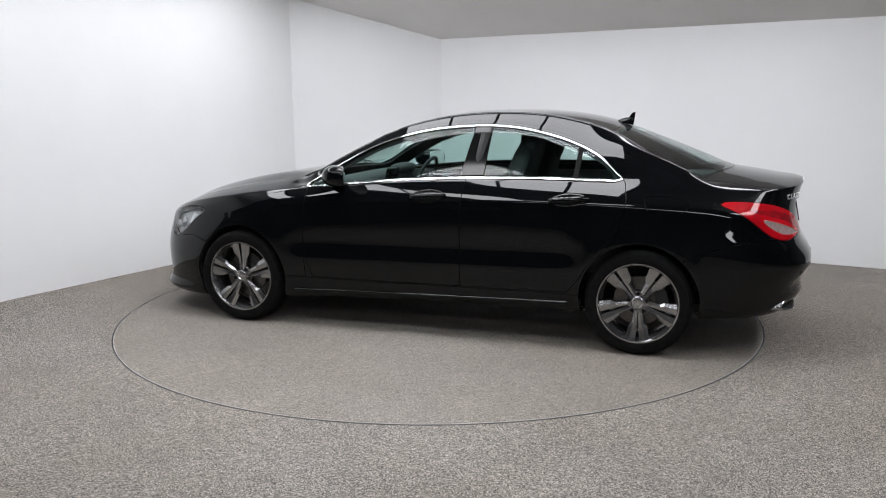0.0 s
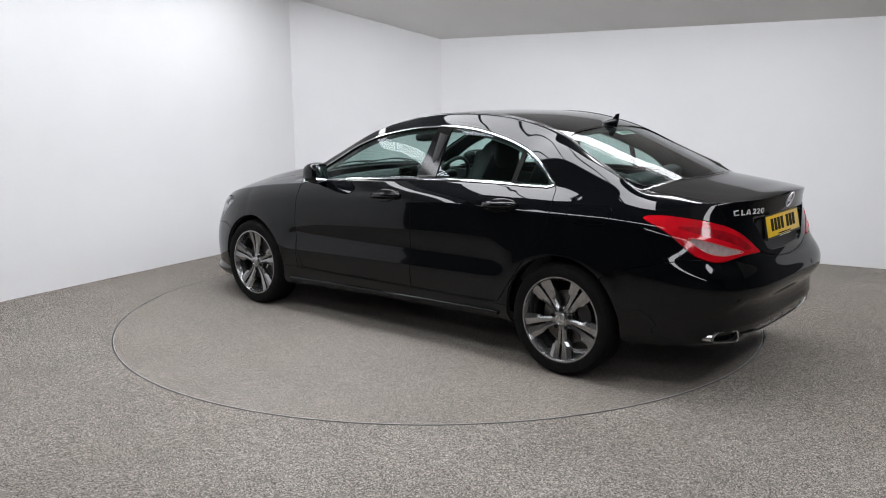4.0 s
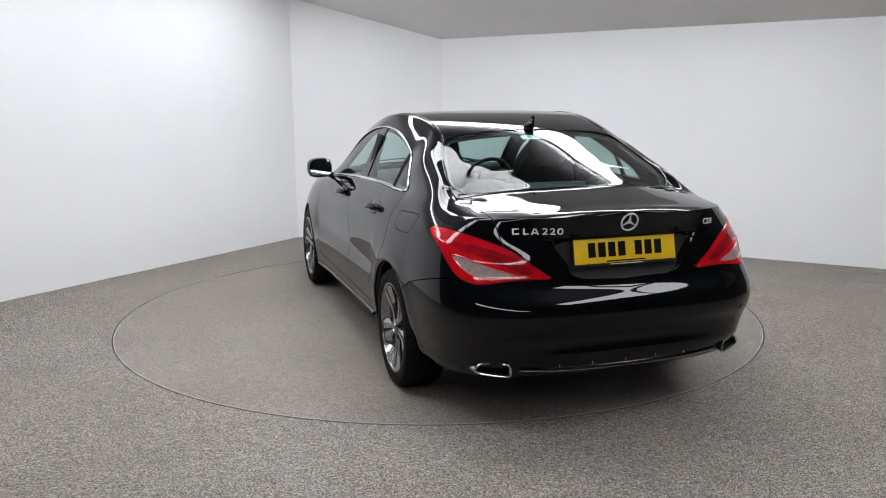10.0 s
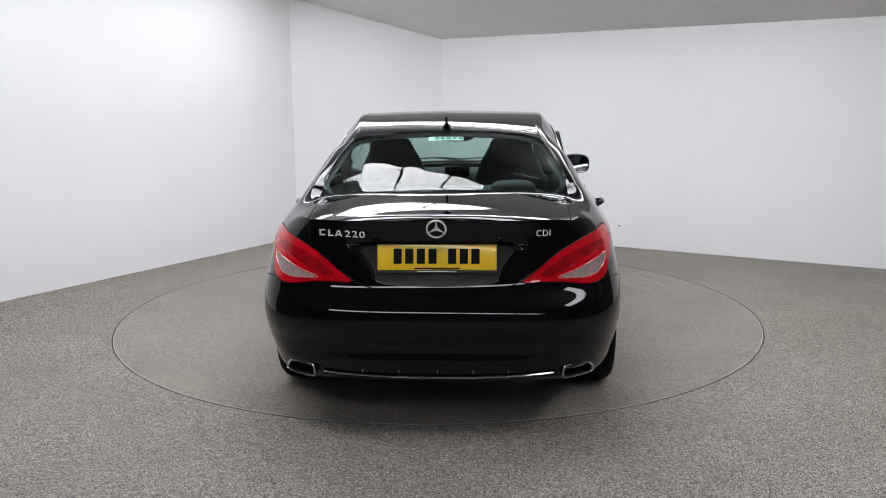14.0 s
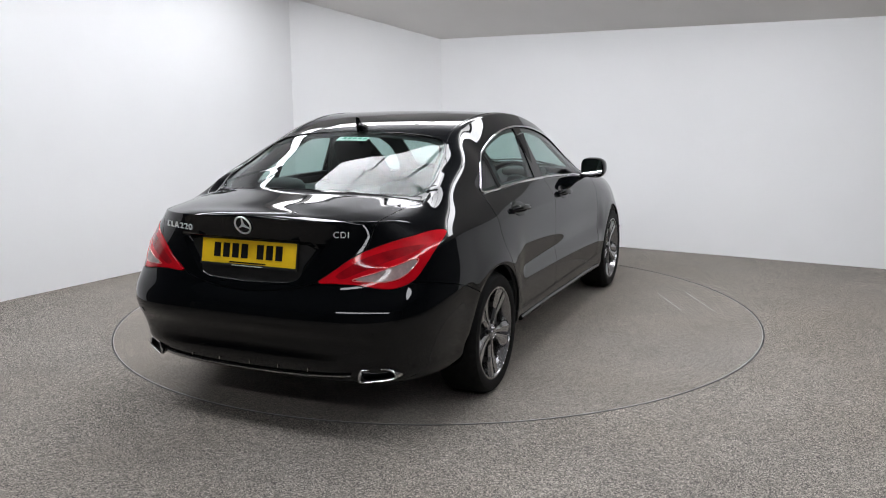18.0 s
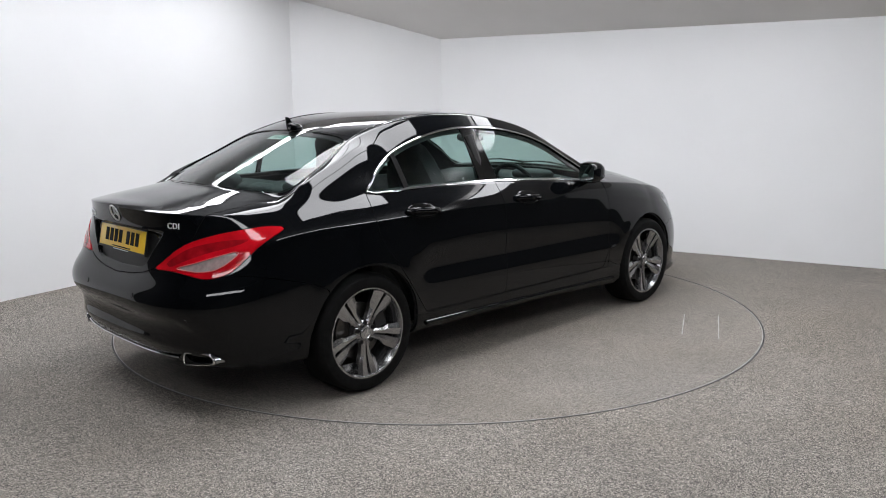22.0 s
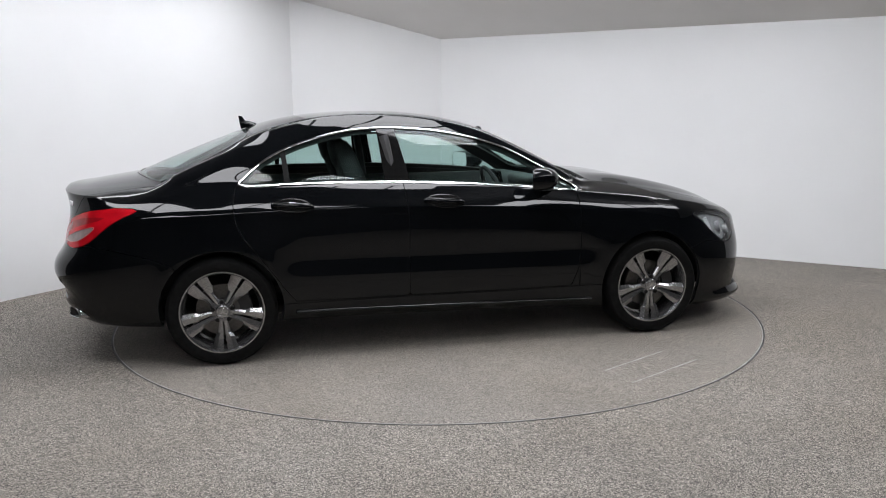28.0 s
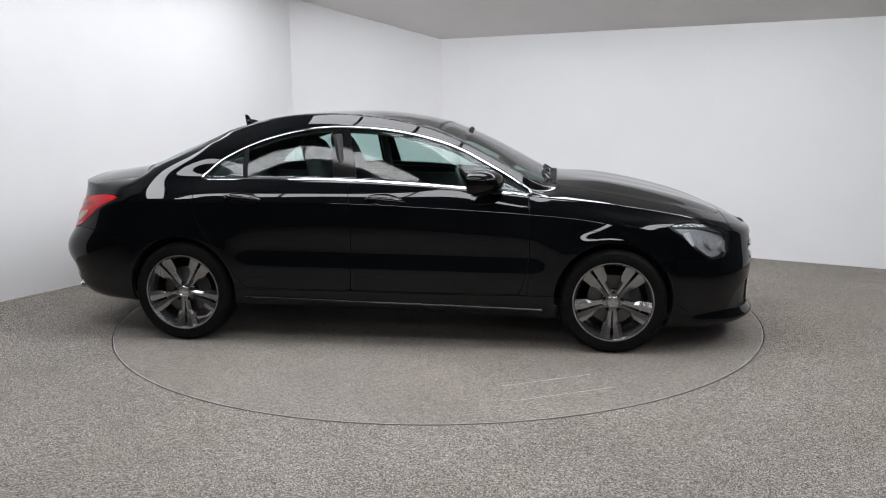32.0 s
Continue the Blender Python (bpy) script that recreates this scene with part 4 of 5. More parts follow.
def wheel_set():
    ob = new("wheel")
    ob.parent = CAR
    t, b = build_wheel()
    t.parent = b.parent = ob
    tagged(ob, "black tyre on a grey five-twin-spoke alloy wheel")
    part("spokes", spokes(), ALLOY_CUT, ob, "dark grey machined twin spokes", angle=12)
    bm = bmesh.new()
    lathe(bm, [(.232, .096), (.234, .1035), (.2405, .1035), (.2415, .097)], 72)
    part("rim_lip", bm, ALLOY_CUT, ob, "bright machined rim lip")
    bm = bmesh.new()
    lathe(bm, [(.068, .03), (.068, .068), (.06, .078), (.045, .080), (.04, .082)], 40)
    part("hub", bm, ALLOY_GREY, ob)
    bm = bmesh.new()
    lathe(bm, [(.0375, .075), (.0375, .086), (.034, .089), (.0005, .091)], 32)
    part("centre_cap", bm, ALLOY_CUT, ob, "silver centre cap")
    bm = bmesh.new()
    tube(bm, [(.026 * math.cos(a), .091, .026 * math.sin(a)) for a in np.linspace(0, 2 * math.pi, 24, endpoint=False)], .0022, 5, True, up=(0, 1, 0))
    for k in range(3):
        a = math.pi / 2 + k * 2 * math.pi / 3
        prism(bm, [(0.004 * math.cos(a + 1.57), .004 * math.sin(a + 1.57)), (.026 * math.cos(a), .026 * math.sin(a)), (.004 * math.cos(a - 1.57), .004 * math.sin(a - 1.57))], .0895, .0925)
    part("cap_emblem", bm, CHROME, ob)
    for k in range(5):
        a = math.pi / 2 + k * 2 * math.pi / 5
        bm = bmesh.new()
        bmesh.ops.create_cone(bm, cap_ends=True, radius1=.0115, radius2=.0115, depth=.01, segments=12,
                              matrix=Matrix.Translation((.056 * math.cos(a), .079, .056 * math.sin(a))) @ pose(0, 0, 0, 90))
        part("wheel_bolt", bm, GROOVE, ob)
    bm = bmesh.new()
    lathe(bm, [(.07, .02), (.15, .02), (.15, -.002), (.07, -.002)], 48, True)
    part("brake_disc", bm, DISC, ob)
    bm = bmesh.new()
    prism(bm, [(.17 * math.cos(a), .17 * math.sin(a)) for a in np.linspace(2.6, 3.7, 9)] + [(.1 * math.cos(a), .1 * math.sin(a)) for a in np.linspace(3.7, 2.6, 9)], -.03, .045)
    part("brake_caliper", bm, TRIM, ob)
    bm = bmesh.new()
    lathe(bm, [(.004, .06), (.004, .075), (.001, .076)], 8)
    bmesh.ops.translate(bm, vec=(.2 * math.cos(5.1), 0.01, .2 * math.sin(5.1)), verts=bm.verts[:])
    part("valve", bm, TRIM, ob)
    return ob


WHEEL = wheel_set()
WHEEL.matrix_basis = pose(-1.35, .775, .317, 0, 1, 0)
copy_thing(WHEEL, pose(1.35, .775, .317, 0, 36, 0))
copy_thing(WHEEL, pose(-1.35, -.775, .317, 0, 2, 180))
copy_thing(WHEEL, pose(1.35, -.775, .317, 0, -1, 180))


def build_underside():
    for cx in (-1.35, 1.35):
        for s in (1, -1):
            bm = bmesh.new()
            n = 24
            rows = []
            for y, low in ((.50, .50), (.80, .70)):
                rows.append([bm.verts.new((cx + .37 * math.cos(a), (y if math.sin(a) > .15 else low) * s, .325 + .365 * math.sin(a))) for a in np.linspace(-.35, math.pi + .35, n)])
            for i in range(n - 1):
                bm.faces.new((rows[0][i], rows[0][i + 1], rows[1][i + 1], rows[1][i]))
            bm.faces.new(rows[0])
            part("wheel_liner", bm, TRIM, CAR)
    bm = bmesh.new()
    box(bm, (3.9, 1.0, .14), pose(0, 0, .29), 0.03)
    box(bm, (1.9, 1.4, .10), pose(0, 0, .30), 0.03)
    part("underbody", bm, GROOVE, CAR)


build_underside()


def mirrored(bm, s):
    if s < 0:
        bmesh.ops.scale(bm, vec=(1, -1, 1), verts=bm.verts[:])
    return bm


def egg(bm, size, m, power=2.5, u=28, v=16):
    """A rounded block between a ball and a box."""
    rows = []
    for j in range(v + 1):
        b = -math.pi / 2 + math.pi * j / v
        row = []
        for i in range(u):
            a = 2 * math.pi * i / u
            d = Vector((math.cos(b) * math.cos(a), math.cos(b) * math.sin(a), math.sin(b)))
            k = (abs(d.x) ** power + abs(d.y) ** power + abs(d.z) ** power) ** (-1 / power)
            row.append(bm.verts.new(m @ Vector((d.x * k * size[0] / 2, d.y * k * size[1] / 2, d.z * k * size[2] / 2))))
        rows.append(row)
    for a, b in zip(rows, rows[1:]):
        for i in range(u):
            bm.faces.new((a[i], a[(i + 1) % u], b[(i + 1) % u], b[i]))
    bmesh.ops.remove_doubles(bm, verts=bm.verts[:], dist=1e-6)


def door_handle(x0, z0, x1, z1, s):
    """A pull bar over a shallow cup."""
    xm, zm = (x0 + x1) / 2, (z0 + z1) / 2
    c, n = on_side(xm, zm)
    t = (on_side(x1, z1)[0] - on_side(x0, z0)[0]).normalized()
    up = n.cross(t).normalized()
    m = Matrix((t, up, n)).transposed().to_4x4()
    m.translation = c
    bm = bmesh.new()
    path = []
    for k in range(13):
        f = k / 12
        p = c + t * ((f - 0.5) * 0.235) + n * (0.006 + 0.036 * math.sin(math.pi * f) ** 0.45) + up * (0.006 * math.sin(math.pi * f))
        path.append(p)
    tube(bm, path, 0.0145, 10, False, 0.62, n)
    h = part("door_handle", mirrored(bm, s), PAINT, CAR, "black pull handle over a shallow cup")
    bm = bmesh.new()
    egg(bm, (0.215, 0.088, 0.010), m @ pose(0.0, -0.004, 0.0), 2.1)
    part("handle_cup", mirrored(bm, s), GLOSS, h)
    bm = bmesh.new()
    tube(bm, [p - up * 0.010 + n * 0.005 for p in path[5:10]], 0.0028, 6, False, 1.0, n)
    part("handle_strip", mirrored(bm, s), DARKCHROME, h, "thin chrome strip")


def door_mirror(s):
    """A swept housing on a short arm: deep towards the car, shallow and set back at its outer end."""
    def swept(bm):
        for v in bm.verts:
            v.co.x -= 0.42 * (v.co.y - 0.905)
        return mirrored(bm, s)

    bm = bmesh.new()
    egg(bm, (0.20, 0.19, 0.150), pose(0.580, 0.905, 1.028, 0, -4, 0), 3.0)
    for v in bm.verts:
        t = min(1.0, max(0.0, (v.co.x - 0.54) / 0.14))
        v.co.z = 1.030 + (v.co.z - 1.030) * (1 - 0.34 * t * t)
        if v.co.z < 1.0:
            v.co.z = 1.0 + (v.co.z - 1.0) * 0.85
    bmesh.ops.bisect_plane(bm, geom=bm.verts[:] + bm.edges[:] + bm.faces[:], plane_co=(0.522, 0.90, 1.03), plane_no=(-1, 0, 0), clear_outer=True)
    h = part("door_mirror", swept(bm), PAINT, CAR, "glossy black door mirror")
    bm = bmesh.new()
    outline = loop([(0.828, 0.985), (0.960, 0.982), (0.984, 1.010), (0.982, 1.066), (0.955, 1.088), (0.852, 1.090), (0.826, 1.066)], 4)
    f = [bm.verts.new((0.521, y, z)) for y, z in outline]
    g = [bm.verts.new((0.530, y, z)) for y, z in outline]
    bm.faces.new(f)
    bm.faces.new(g[::-1])
    for i in range(len(f)):
        j = (i + 1) % len(f)
        bm.faces.new((f[i], f[j], g[j], g[i]))
    part("mirror_glass", swept(bm), MIRROR, h, "mirror glass", smooth=False)
    bm = bmesh.new()
    tube(bm, [(0.655, 0.775, 0.962), (0.650, 0.82, 0.968), (0.63, 0.88, 0.985)], 0.032, 10, False, 0.6)
    part("mirror_arm", mirrored(bm, s), INK_AND_GAP_SHADE, h)
    bm = bmesh.new()
    tube(bm, [(0.672 - 1.6 * max(0, y - 0.93) ** 1.5, y, 1.040) for y in np.linspace(0.85, 0.975, 9)], 0.007, 8, False, 0.7)
    part("indicator", swept(bm), CLEAR, h)
    bm = bmesh.new()
    tube(bm, [(0.530, y, 0.972) for y in np.linspace(0.845, 0.96, 6)], 0.004, 6)
    part("lower_trim", swept(bm), SATIN, h)


def antenna():
    bm = bmesh.new()
    egg(bm, (0.14, 0.05, 0.05), Matrix.Translation(on_top(-1.135, 0, 0.004)[0]) @ pose(0, 0, 0, 0, 17, 0), 2.0)
    a = part("antenna", bm, PAINT, CAR, "black shark-fin roof antenna")
    bm = bmesh.new()
    z = on_top(-1.17, 0)[0].z
    prism(bm, [(-1.125, z + 0.028), (-1.165, z + 0.035), (-1.188, z + 0.075), (-1.212, z + 0.079), (-1.205, z + 0.03), (-1.198, z - 0.008), (-1.14, z + 0.005)], -0.006, 0.006)
    bmesh.ops.bevel(bm, geom=bm.edges[:], offset=0.003, segments=2, affect="EDGES")
    part("fin", bm, PAINT, a)


def text_mesh(name, body, width, height, depth, material, parent, m, label=""):
    """Raised lettering as a mesh of that width and height."""
    cu = bpy.data.curves.new("lettering", "FONT")
    cu.body, cu.size, cu.extrude, cu.align_x, cu.align_y = body, height, depth, "CENTER", "CENTER"
    cu.space_character = 1.15
    tmp = bpy.data.objects.new("lettering", cu)
    me = bpy.data.meshes.new_from_object(tmp)
    bpy.data.objects.remove(tmp)
    me.materials.clear()
    me.materials.append(material)
    xs, ys = [v.co.x for v in me.vertices], [v.co.y for v in me.vertices]
    fit = Matrix.Diagonal((width / (max(xs) - min(xs)), height / (max(ys) - min(ys)), 1, 1)) @ Matrix.Translation((-(max(xs) + min(xs)) / 2, -(max(ys) + min(ys)) / 2, 0))
    me.transform(fit)
    ob = new(name, me)
    ob.parent = parent
    ob.matrix_basis = m
    if label:
        tagged(ob, label)
    return ob


def rear_frame(y, z, lift=0.0):
    """A frame on the tail: x across to the right, y up, z out."""
    p, n = on_rear(y, z, lift)
    across = Vector((0, -1, 0))
    across = (across - n * across.dot(n)).normalized()
    up = n.cross(across)
    m = Matrix((across, up, n)).transposed().to_4x4()
    m.translation = p
    return m


def tail_details():
    # round badge with three arms
    m = rear_frame(0, .965, 0.004)
    bm = bmesh.new()
    tube(bm, [m @ Vector((.041 * math.cos(a), .041 * math.sin(a), .002)) for a in np.linspace(0, 2 * math.pi, 40, endpoint=False)], .0042, 8, True, 1.0, m.to_3x3() @ Vector((0, 0, 1)))
    for k in range(3):
        a = math.pi / 2 + k * 2 * math.pi / 3
        tip = [Vector((.040 * math.cos(a), .040 * math.sin(a), .001)), Vector((.008 * math.cos(a + 1.05), .008 * math.sin(a + 1.05), .001)),
               Vector((0, 0, .006)), Vector((.008 * math.cos(a - 1.05), .008 * math.sin(a - 1.05), .001))]
        v = [bm.verts.new(m @ t) for t in tip]
        w = [bm.verts.new(m @ (t - Vector((0, 0, .004)))) for t in tip]
        bm.faces.new((v[0], v[1], v[2]))
        bm.faces.new((v[0], v[2], v[3]))
        for i in range(4):
            j = (i + 1) % 4
            bm.faces.new((v[i], w[i], w[j], v[j]))
    part("badge", bm, BADGE, CAR, "round chrome badge", angle=20)
    # model script as plain raised shapes, figures as they read
    for k, (x0, w) in enumerate(((.515, .030), (.473, .026), (.436, .034))):
        mm = rear_frame(x0, .934, 0.001)
        bm = bmesh.new()
        if k == 0:
            box(bm, (w, .006, .004), mm @ pose(0, .011, 0)); box(bm, (w, .006, .004), mm @ pose(0, -.011, 0)); box(bm, (.008, .028, .004), mm @ pose(-.011, 0, 0))
        elif k == 1:
            box(bm, (w, .006, .004), mm @ pose(0, -.011, 0)); box(bm, (.008, .028, .004), mm @ pose(-.009, 0, 0))
        else:
            box(bm, (.0062, .030, .004), mm @ pose(.0085, 0, 0, 0, 0, 25)); box(bm, (.0062, .030, .004), mm @ pose(-.0085, 0, 0, 0, 0, -25)); box(bm, (.018, .005, .004), mm @ pose(0, -.006, 0))
        part("badge_bar", bm, BADGE, CAR, smooth=False)
    text_mesh("badge_figures", "220", .094, .028, .0022, BADGE, CAR, rear_frame(.360, .934, 0.002), "chrome raised figures")
    text_mesh("badge_letters", "CDI", .067, .028, .0022, BADGE, CAR, rear_frame(-.465, .934, 0.002), "chrome raised letters")
    # number plate: characters as plain bars
    px = -2.222
    pm = Matrix((Vector((0, -1, 0)), Vector((.20, 0, 1)).normalized(), Vector((-1, 0, .20)).normalized())).transposed().to_4x4()
    pm.translation = (px - 0.007, 0, .832)
    bm = bmesh.new()
    box(bm, (.522, .113, .006), pm, 0.002)
    plate = part("number_plate", bm, YELLOW, CAR, "yellow rear number plate with black characters")
    for k in range(7):
        x = -.172 + k * .051 + (.035 if k > 3 else 0)
        bm = bmesh.new()
        box(bm, (.036, .066, .002), pm @ pose(x, .006, .004), 0.0)
        part("plate_bar", bm, INK_AND_GAP_SHADE, plate, smooth=False)
    bm = bmesh.new()
    box(bm, (.20, .006, .002), pm @ pose(0, -.0475, .004))
    part("plate_small_print", bm, INK_AND_GAP_SHADE, plate, smooth=False)
    bm = bmesh.new()
    for x, y, w, h in ((0, -.061, .534, .012), (0, .058, .53, .004), (.263, 0, .004, .12), (-.263, 0, .004, .12)):
        box(bm, (w, h, .012), pm @ pose(x, y, -.002), 0.0)
    part("plate_holder", bm, TRIM, plate, smooth=False)
    bm = bmesh.new()
    box(bm, (.17, .004, .002), pm @ pose(0, -.0615, .005))
    part("holder_print", bm, STICKER, plate, smooth=False)
    bm = bmesh.new()
    box(bm, (.56, .03, .03), pm @ pose(0, .082, .004), 0.008)
    part("lid_grip", bm, PAINT, CAR)
    # exhaust tips: a bright lip round a dark bore, let into the bumper's corner
    for s in (1, -1):
        out = loop([(.562, .288), (.564, .332), (.59, .343), (.66, .343), (.688, .330), (.70, .308), (.685, .294), (.60, .285)], 5)
        cen = out.mean(0)

        def lip_x(y):
            return -2.222 + 0.55 * max(0, y - .56)

        bm = bmesh.new()
        tube(bm, [(lip_x(y), y, z) for y, z in out], .0048, 8, True, 1.0, (-1, 0, 0))
        tip = part("exhaust_tip", mirrored(bm, s), SATIN, CAR, "chrome trapezoid exhaust tip")
        bm = bmesh.new()
        rings = [[bm.verts.new((lip_x(y) + dx, cen[0] + (y - cen[0]) * k, cen[1] + (z - cen[1]) * k)) for y, z in out] for dx, k in ((0.0, 1.0), (.12, .9))]
        for i in range(len(out)):
            j = (i + 1) % len(out)
            bm.faces.new((rings[0][i], rings[0][j], rings[1][j], rings[1][i]))
        bm.faces.new(rings[1])
        part("exhaust_bore", mirrored(bm, s), TRIM, tip)
        bm = bmesh.new()
        rings = [[bm.verts.new((x, cen[0] + (y - cen[0]) * k + dy, cen[1] + (z - cen[1]) * k)) for y, z in out] for x, k, dy in ((-2.17, 1.08, 0), (-2.0, 1.0, .02))]
        rings[0] = [v for v in rings[0]]
        for v, (y, z) in zip(rings[0], out):
            v.co.x = lip_x(y) + 0.006
        for i in range(len(out)):
            j = (i + 1) % len(out)
            bm.faces.new((rings[0][i], rings[0][j], rings[1][j], rings[1][i]))
        part("exhaust_sleeve", mirrored(bm, s), SATIN, tip)
    # diffuser with its bright strip
    path = [(y, .292 + .022 * (abs(y) / .51) ** 2) for y in np.linspace(-.515, .515, 31)]
    bm = bmesh.new()
    tube(bm, [on_rear(y, z, 0.006)[0] for y, z in path], .0055, 8, False, 1.0, (-1, 0, 0))
    part("bumper_strip", bm, CHROME, CAR, "thin chrome strip along the bumper's lower edge")
    for y in (.335, .172, 0, -.158, -.315):
        bm = bmesh.new()
        box(bm, (.004, .004, .016), Matrix.Translation(on_rear(y, .325, 0.003)[0]))
        part("clip", bm, SATIN, CAR)
    for y, z in ((.64, .51), (.26, .59), (-.26, .59), (-.64, .51)):
        p, n = on_rear(y, z, 0.0)
        bm = bmesh.new()
        bmesh.ops.create_cone(bm, cap_ends=True, radius1=.0125, radius2=.0115, depth=.004, segments=20, matrix=Matrix.Translation(p) @ n.to_track_quat("Z", "Y").to_matrix().to_4x4())
        part("parking_sensor", bm, GLOSS, CAR)
    bm = bmesh.new()
    rows = []
    for z, dx in ((.286, .01), (.262, .08), (.235, .18), (.225, .40)):
        rows.append([bm.verts.new((on_rear(y, .30)[0].x + .006 + dx, y, z)) for y in np.linspace(-.54, .54, 25)])
    for a, b in zip(rows, rows[1:]):
        for i in range(24):
            bm.faces.new((a[i], a[i + 1], b[i + 1], b[i]))
    part("diffuser", bm, GROOVE, CAR, "matt black rear diffuser")


def front_details():
    # wipers on the screen's foot
    for y0, y1 in ((-.05, .50), (-.52, .0)):
        bm = bmesh.new()
        pts = [on_top(.95 - .035 * math.sin(math.pi * f), y0 + (y1 - y0) * f, .006)[0] for f in np.linspace(0, 1, 12)]
        tube(bm, pts, .005, 6)
        w = part("wiper", bm, INK_AND_GAP_SHADE, CAR, "black windscreen wiper")
        bm = bmesh.new()
        tube(bm, [on_top(.975, y0 + .05, .004)[0], on_top(.962, y0 + .12, .012)[0], pts[5] + Vector((0, 0, .002))], .005, 8)
        part("wiper_arm", bm, INK_AND_GAP_SHADE, w)
    bm = bmesh.new()
    rows = [[bm.verts.new(on_top(x, y, .002)[0]) for y in np.linspace(-.54, .54, 31)] for x in (.966, .985, 1.004)]
    for a, b in zip(rows, rows[1:]):
        for i in range(30):
            bm.faces.new((a[i], a[i + 1], b[i + 1], b[i]))
    part("scuttle", bm, GROOVE, CAR, "matt black scuttle panel")
    bm = bmesh.new()
    m = Matrix.Translation(on_rear(0, .56, .0, True)[0])
    tube(bm, [m @ Vector((.005, .085 * math.cos(a), .085 * math.sin(a))) for a in np.linspace(0, 2 * math.pi, 32, endpoint=False)], .008, 6, True, up=(1, 0, 0))
    part("badge", bm, CHROME, CAR, "round chrome badge")
    for z in (.52, .60):
        bm = bmesh.new()
        tube(bm, [on_rear(y, z, -.005, True)[0] for y in np.linspace(-.40, .40, 15)], .01, 6, False, 1.0, (1, 0, 0))
        part("grille_bar", bm, SATIN, CAR)


def seat(y):
    """A front seat with its head restraint."""
    bm = bmesh.new()
    egg(bm, (0.54, 0.50, 0.20), pose(-.05, y, .46, 0, -6), 4.0)
    cushion = part("seat_cushion", bm, CLOTH, CAR)
    bm = bmesh.new()
    egg(bm, (0.15, 0.50, 0.84), pose(-.47, y, .86, 0, -18), 4.0)
    for v in bm.verts:
        f = max(0, v.co.z - .92)
        v.co.y = y + (v.co.y - y) * (1 - 1.1 * f)
    back = part("seat_back", bm, CLOTH, CAR)
    bm = bmesh.new()
    egg(bm, (0.11, 0.27, 0.21), pose(-.605, y, 1.185, 0, -14), 3.2)
    part("head_restraint", bm, CLOTH, back)


def interior():
    seat(.37)
    seat(-.37)
    bm = bmesh.new()
    egg(bm, (0.5, 1.28, 0.22), pose(-.93, 0, .47), 5.0)
    part("rear_bench", bm, CLOTH, CAR)
    bm = bmesh.new()
    egg(bm, (0.16, 1.26, 0.62), pose(-1.24, 0, .76, 0, -24), 5.0)
    part("rear_backrest", bm, CLOTH, CAR)
    for y in (.36, 0, -.36):
        bm = bmesh.new()
        egg(bm, (0.09, 0.24, 0.11 if y else .07), pose(-1.39, y, 1.035 if y else 1.01, 0, -20), 3.0)
        part("rear_head_restraint", bm, CLOTH, CAR)
    bm = bmesh.new()
    box(bm, (.42, 1.06, .03), pose(-1.53, 0, .985, 0, 2), 0.01)
    part("parcel_shelf", bm, CLOTH, CAR)
    bm = bmesh.new()
    egg(bm, (0.48, 1.46, 0.36), pose(.79, 0, .80, 0, 10), 4.0)
    part("dashboard", bm, PLASTIC, CAR)
    bm = bmesh.new()
    egg(bm, (0.14, 0.34, 0.08), pose(.62, -.37, .985), 3.0)
    part("instrument_hood", bm, PLASTIC, CAR)
    bm = bmesh.new()
    m = pose(.44, -.37, .90, 0, 65, 0)
    tube(bm, [m @ Vector((.185 * math.cos(a), .185 * math.sin(a), 0)) for a in np.linspace(0, 2 * math.pi, 36, endpoint=False)], .015, 8, True, up=m.to_3x3() @ Vector((0, 0, 1)))
    w = part("steering_wheel", bm, PLASTIC, CAR)
    bm = bmesh.new()
    egg(bm, (0.14, 0.15, 0.05), m @ pose(0, 0, .02), 3.0)
    for a in (1.57, -1.57, 0.0):
        tube(bm, [m @ Vector((.05 * math.cos(a), .05 * math.sin(a), .02)), m @ Vector((.18 * math.cos(a), .18 * math.sin(a), 0))], .014, 6)
    part("wheel_boss", bm, PLASTIC, w)
    bm = bmesh.new()
    box(bm, (.03, .19, .085), pose(.06, 0, .975, 0, -12), 0.01)
    for v in bm.verts:
        v.co.x += .50
    part("centre_display", bm, GLOSS, CAR)
    bm = bmesh.new()
    egg(bm, (0.04, 0.25, 0.07), pose(.36, 0, 1.245, 0, -8), 3.0)
    part("rear_view_mirror", bm, PLASTIC, CAR)
    bm = bmesh.new()
    box(bm, (.03, .07, .10), pose(.40, 0, 1.285, 0, 40), 0.01)
    part("mirror_mount", bm, PLASTIC, CAR)
    bm = bmesh.new()
    box(bm, (1.3, .22, .25), pose(.05, 0, .45), 0.04)
    part("centre_console", bm, PLASTIC, CAR)
    for s in (1, -1):
        bm = bmesh.new()
        box(bm, (1.05, .05, .50), pose(.26, .765 * s, .70), 0.02)
        box(bm, (.9, .05, .50), pose(-.78, .745 * s, .72), 0.02)
        part("door_lining", bm, PLASTIC, CAR)
        # added bar along the sill, round so that it catches a thin glint
        bm = bmesh.new()
        tube(bm, [on_side(x, .292 - .021 * (x + 1), .001)[0] for x in np.linspace(-.93, .93, 40)], .014, 14)
        part("sill_glint_bar", mirrored(bm, s), PAINT, CAR)
        bm = bmesh.new()
        tube(bm, [(-.36, .66 * s, 1.30), (-.33, .70 * s, 1.15), (-.30, .73 * s, .95)], .03, 8)
        part("inner_pillar", bm, PLASTIC, CAR)
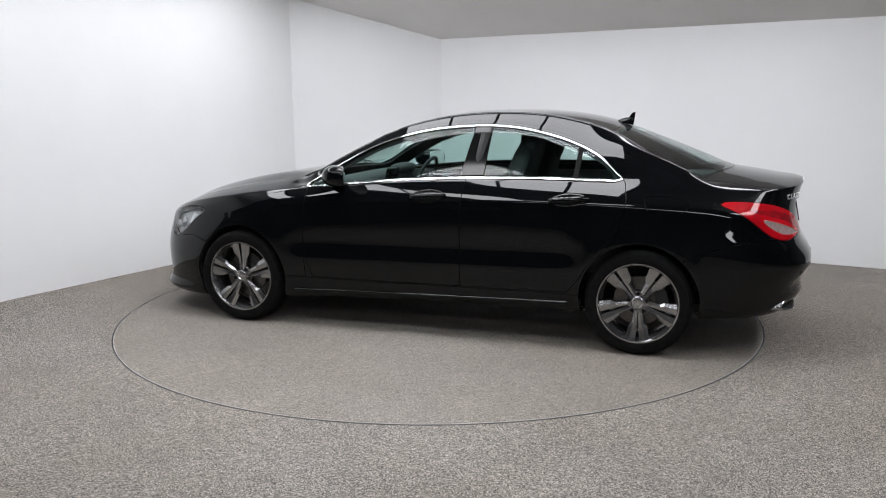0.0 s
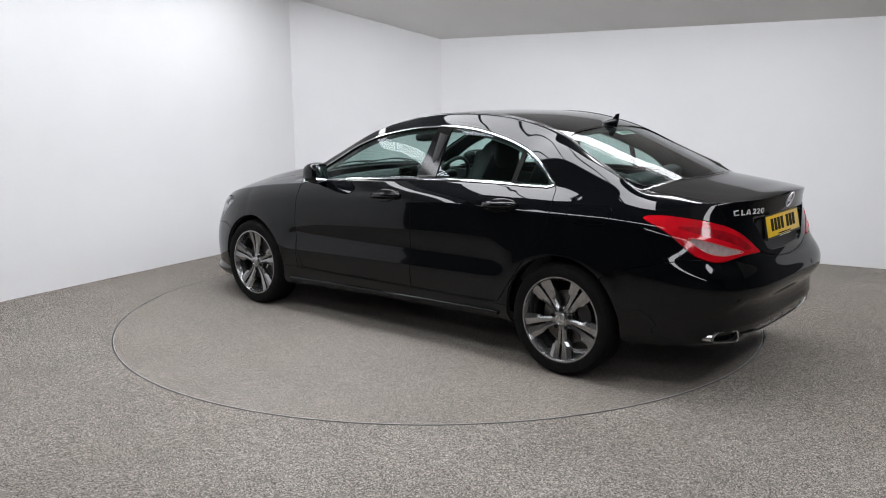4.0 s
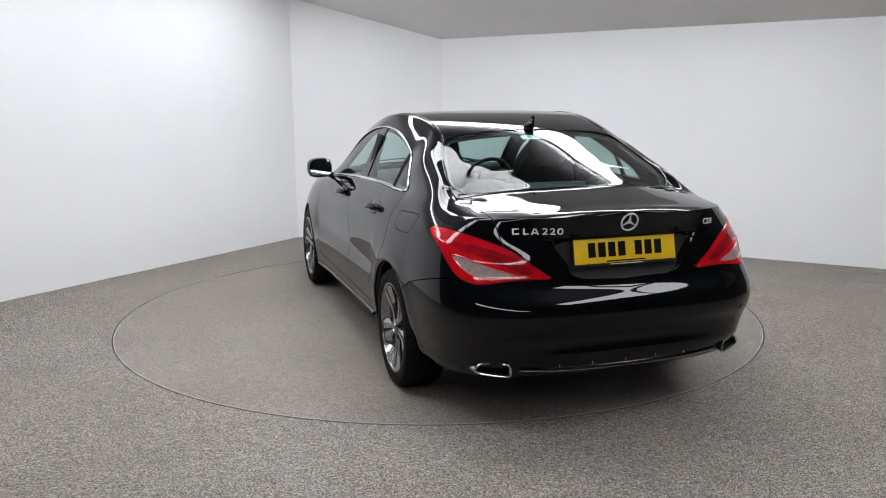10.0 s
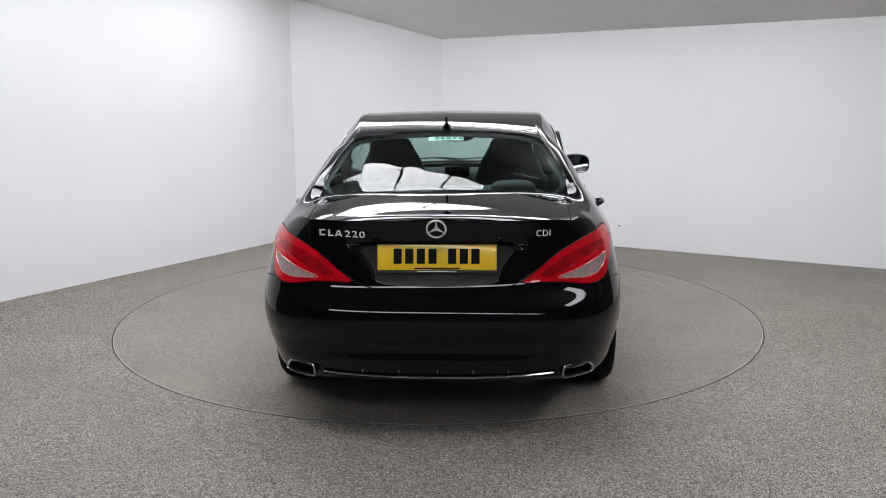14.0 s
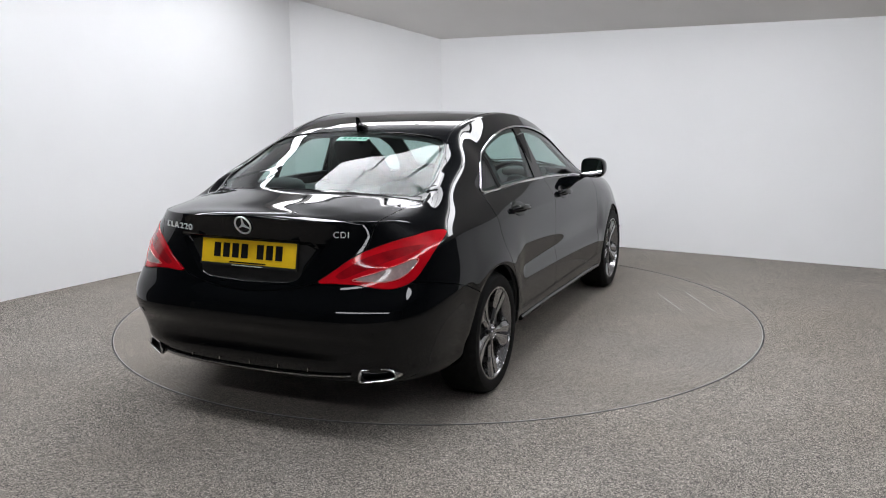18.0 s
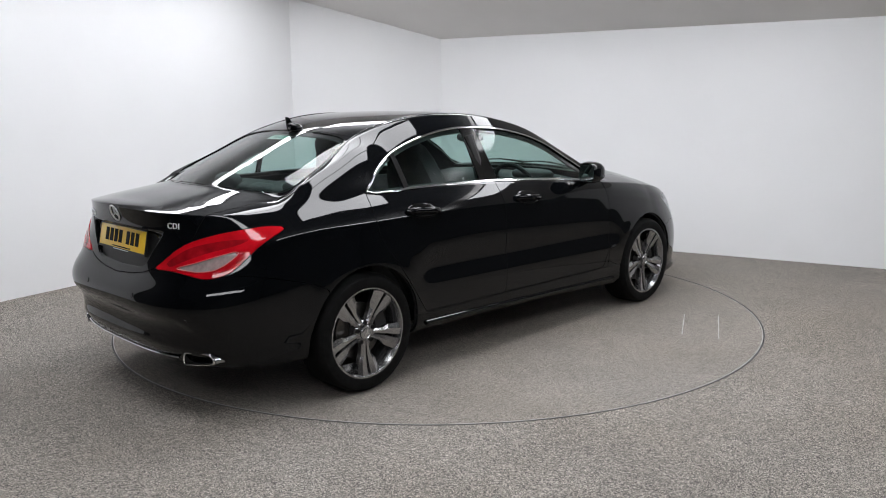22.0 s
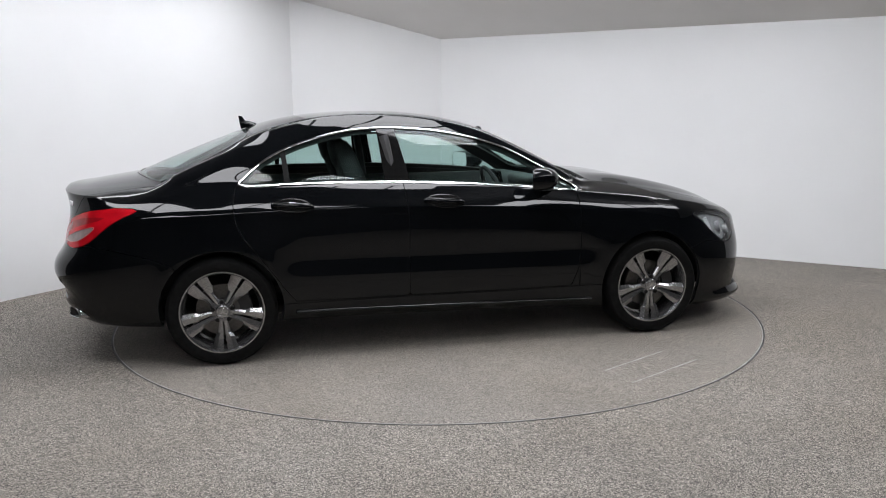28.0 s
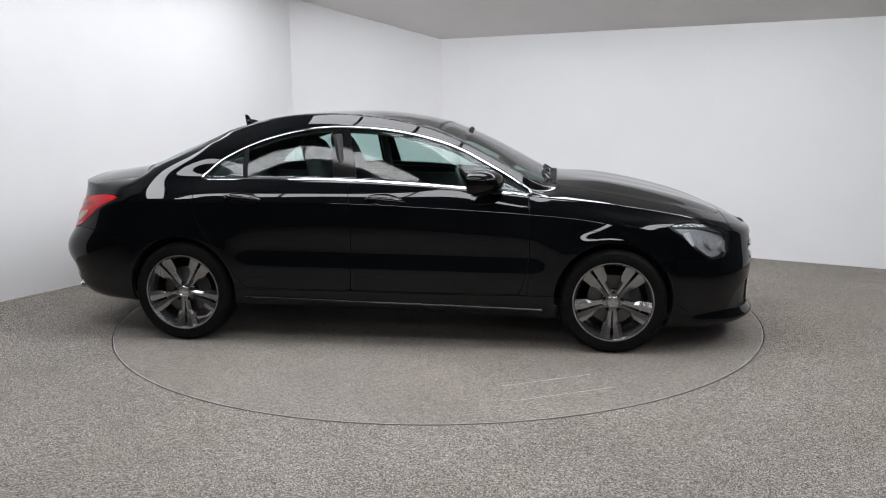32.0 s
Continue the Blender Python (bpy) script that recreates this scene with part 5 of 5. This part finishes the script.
    # dealer sticker at the head of the rear window
    bm = bmesh.new()
    rows = [[bm.verts.new(on_top(x, y, -.007)[0]) for y in np.linspace(-.095, .095, 9)] for x in (-1.235, -1.285)]
    for i in range(8):
        bm.faces.new((rows[0][i], rows[0][i + 1], rows[1][i + 1], rows[1][i]))
    st = part("window_sticker", bm, STICKER, CAR, "pale sticker with green print")
    for k in range(5):
        bm = bmesh.new()
        y = .06 - k * .032
        q = [on_top(x, yy, -.0045)[0] for x, yy in ((-1.245, y), (-1.245, y - .022), (-1.272, y - .022), (-1.272, y))]
        bm.faces.new([bm.verts.new(p) for p in q])
        part("sticker_bar", bm, GREEN, st, smooth=False)


for side_sign in (1, -1):
    door_handle(-.15, .920, .095, .900, side_sign)
    door_handle(-1.05, .922, -.805, .905, side_sign)
    door_mirror(side_sign)
antenna()
tail_details()
front_details()
interior()


def floor_marks():
    """Pale scraped outline of an old marking on the turntable's grit."""
    for x0, y0, x1, y1 in ((.575, -1.66, 1.05, -1.415), (.632, -1.885, 1.18, -1.605), (1.075, -1.405, 1.195, -1.59), (.595, -1.65, .655, -1.86)):
        bm = bmesh.new()
        a, b = Vector((x0, y0, .004)), Vector((x1, y1, .004))
        d = (b - a).normalized()
        n = Vector((-d.y, d.x, 0)) * (.0058 if (b - a).length > .4 else .001)
        vs = []
        for i in range(13):
            p = a + (b - a) * (i / 12)
            w = n * (0.6 + 0.5 * noise.noise(p * 9))
            vs.append((bm.verts.new(p + w), bm.verts.new(p - w)))
        for u, v in zip(vs, vs[1:]):
            bm.faces.new((u[0], v[0], v[1], u[1]))
        part("scrape", bm, MARK, TURNTABLE, smooth=False)


floor_marks()


def wall_socket():
    e = new("wall_socket")
    d = Vector((0.86, -0.51, 0)).normalized()
    e.matrix_basis = Matrix.Translation(Vector((1.86, 2.49, .22)))
    e.rotation_euler = (0, 0, math.atan2(d.y, d.x))
    tagged(e, "small white wall socket low on the studio wall", "wall socket")
    bm = bmesh.new()
    box(bm, (.075, .012, .05), pose(0, 0, 0), 0.004)
    part("plate", bm, WALL, e)
    bm = bmesh.new()
    box(bm, (.02, .006, .012), pose(.015, -.008, .0))
    part("switch", bm, TRIM, e, smooth=False)


wall_socket()


def motions():
    """The turntable carries the car round: the same even turn for both."""
    cx, cy = 0.157, 0.129
    rows_car, rows_disc = [], []
    for k in range(33):
        t = float(k)
        a = 160.59 - 5.2725 * t
        turn = pose(0, 0, 0, 0, 0, a)
        rows_car.append((t, turn @ pose(-cx, -cy, 0.0)))
        rows_disc.append((t, turn))
    walk(CAR, rows_car)
    walk(TURNTABLE, rows_disc)


motions()
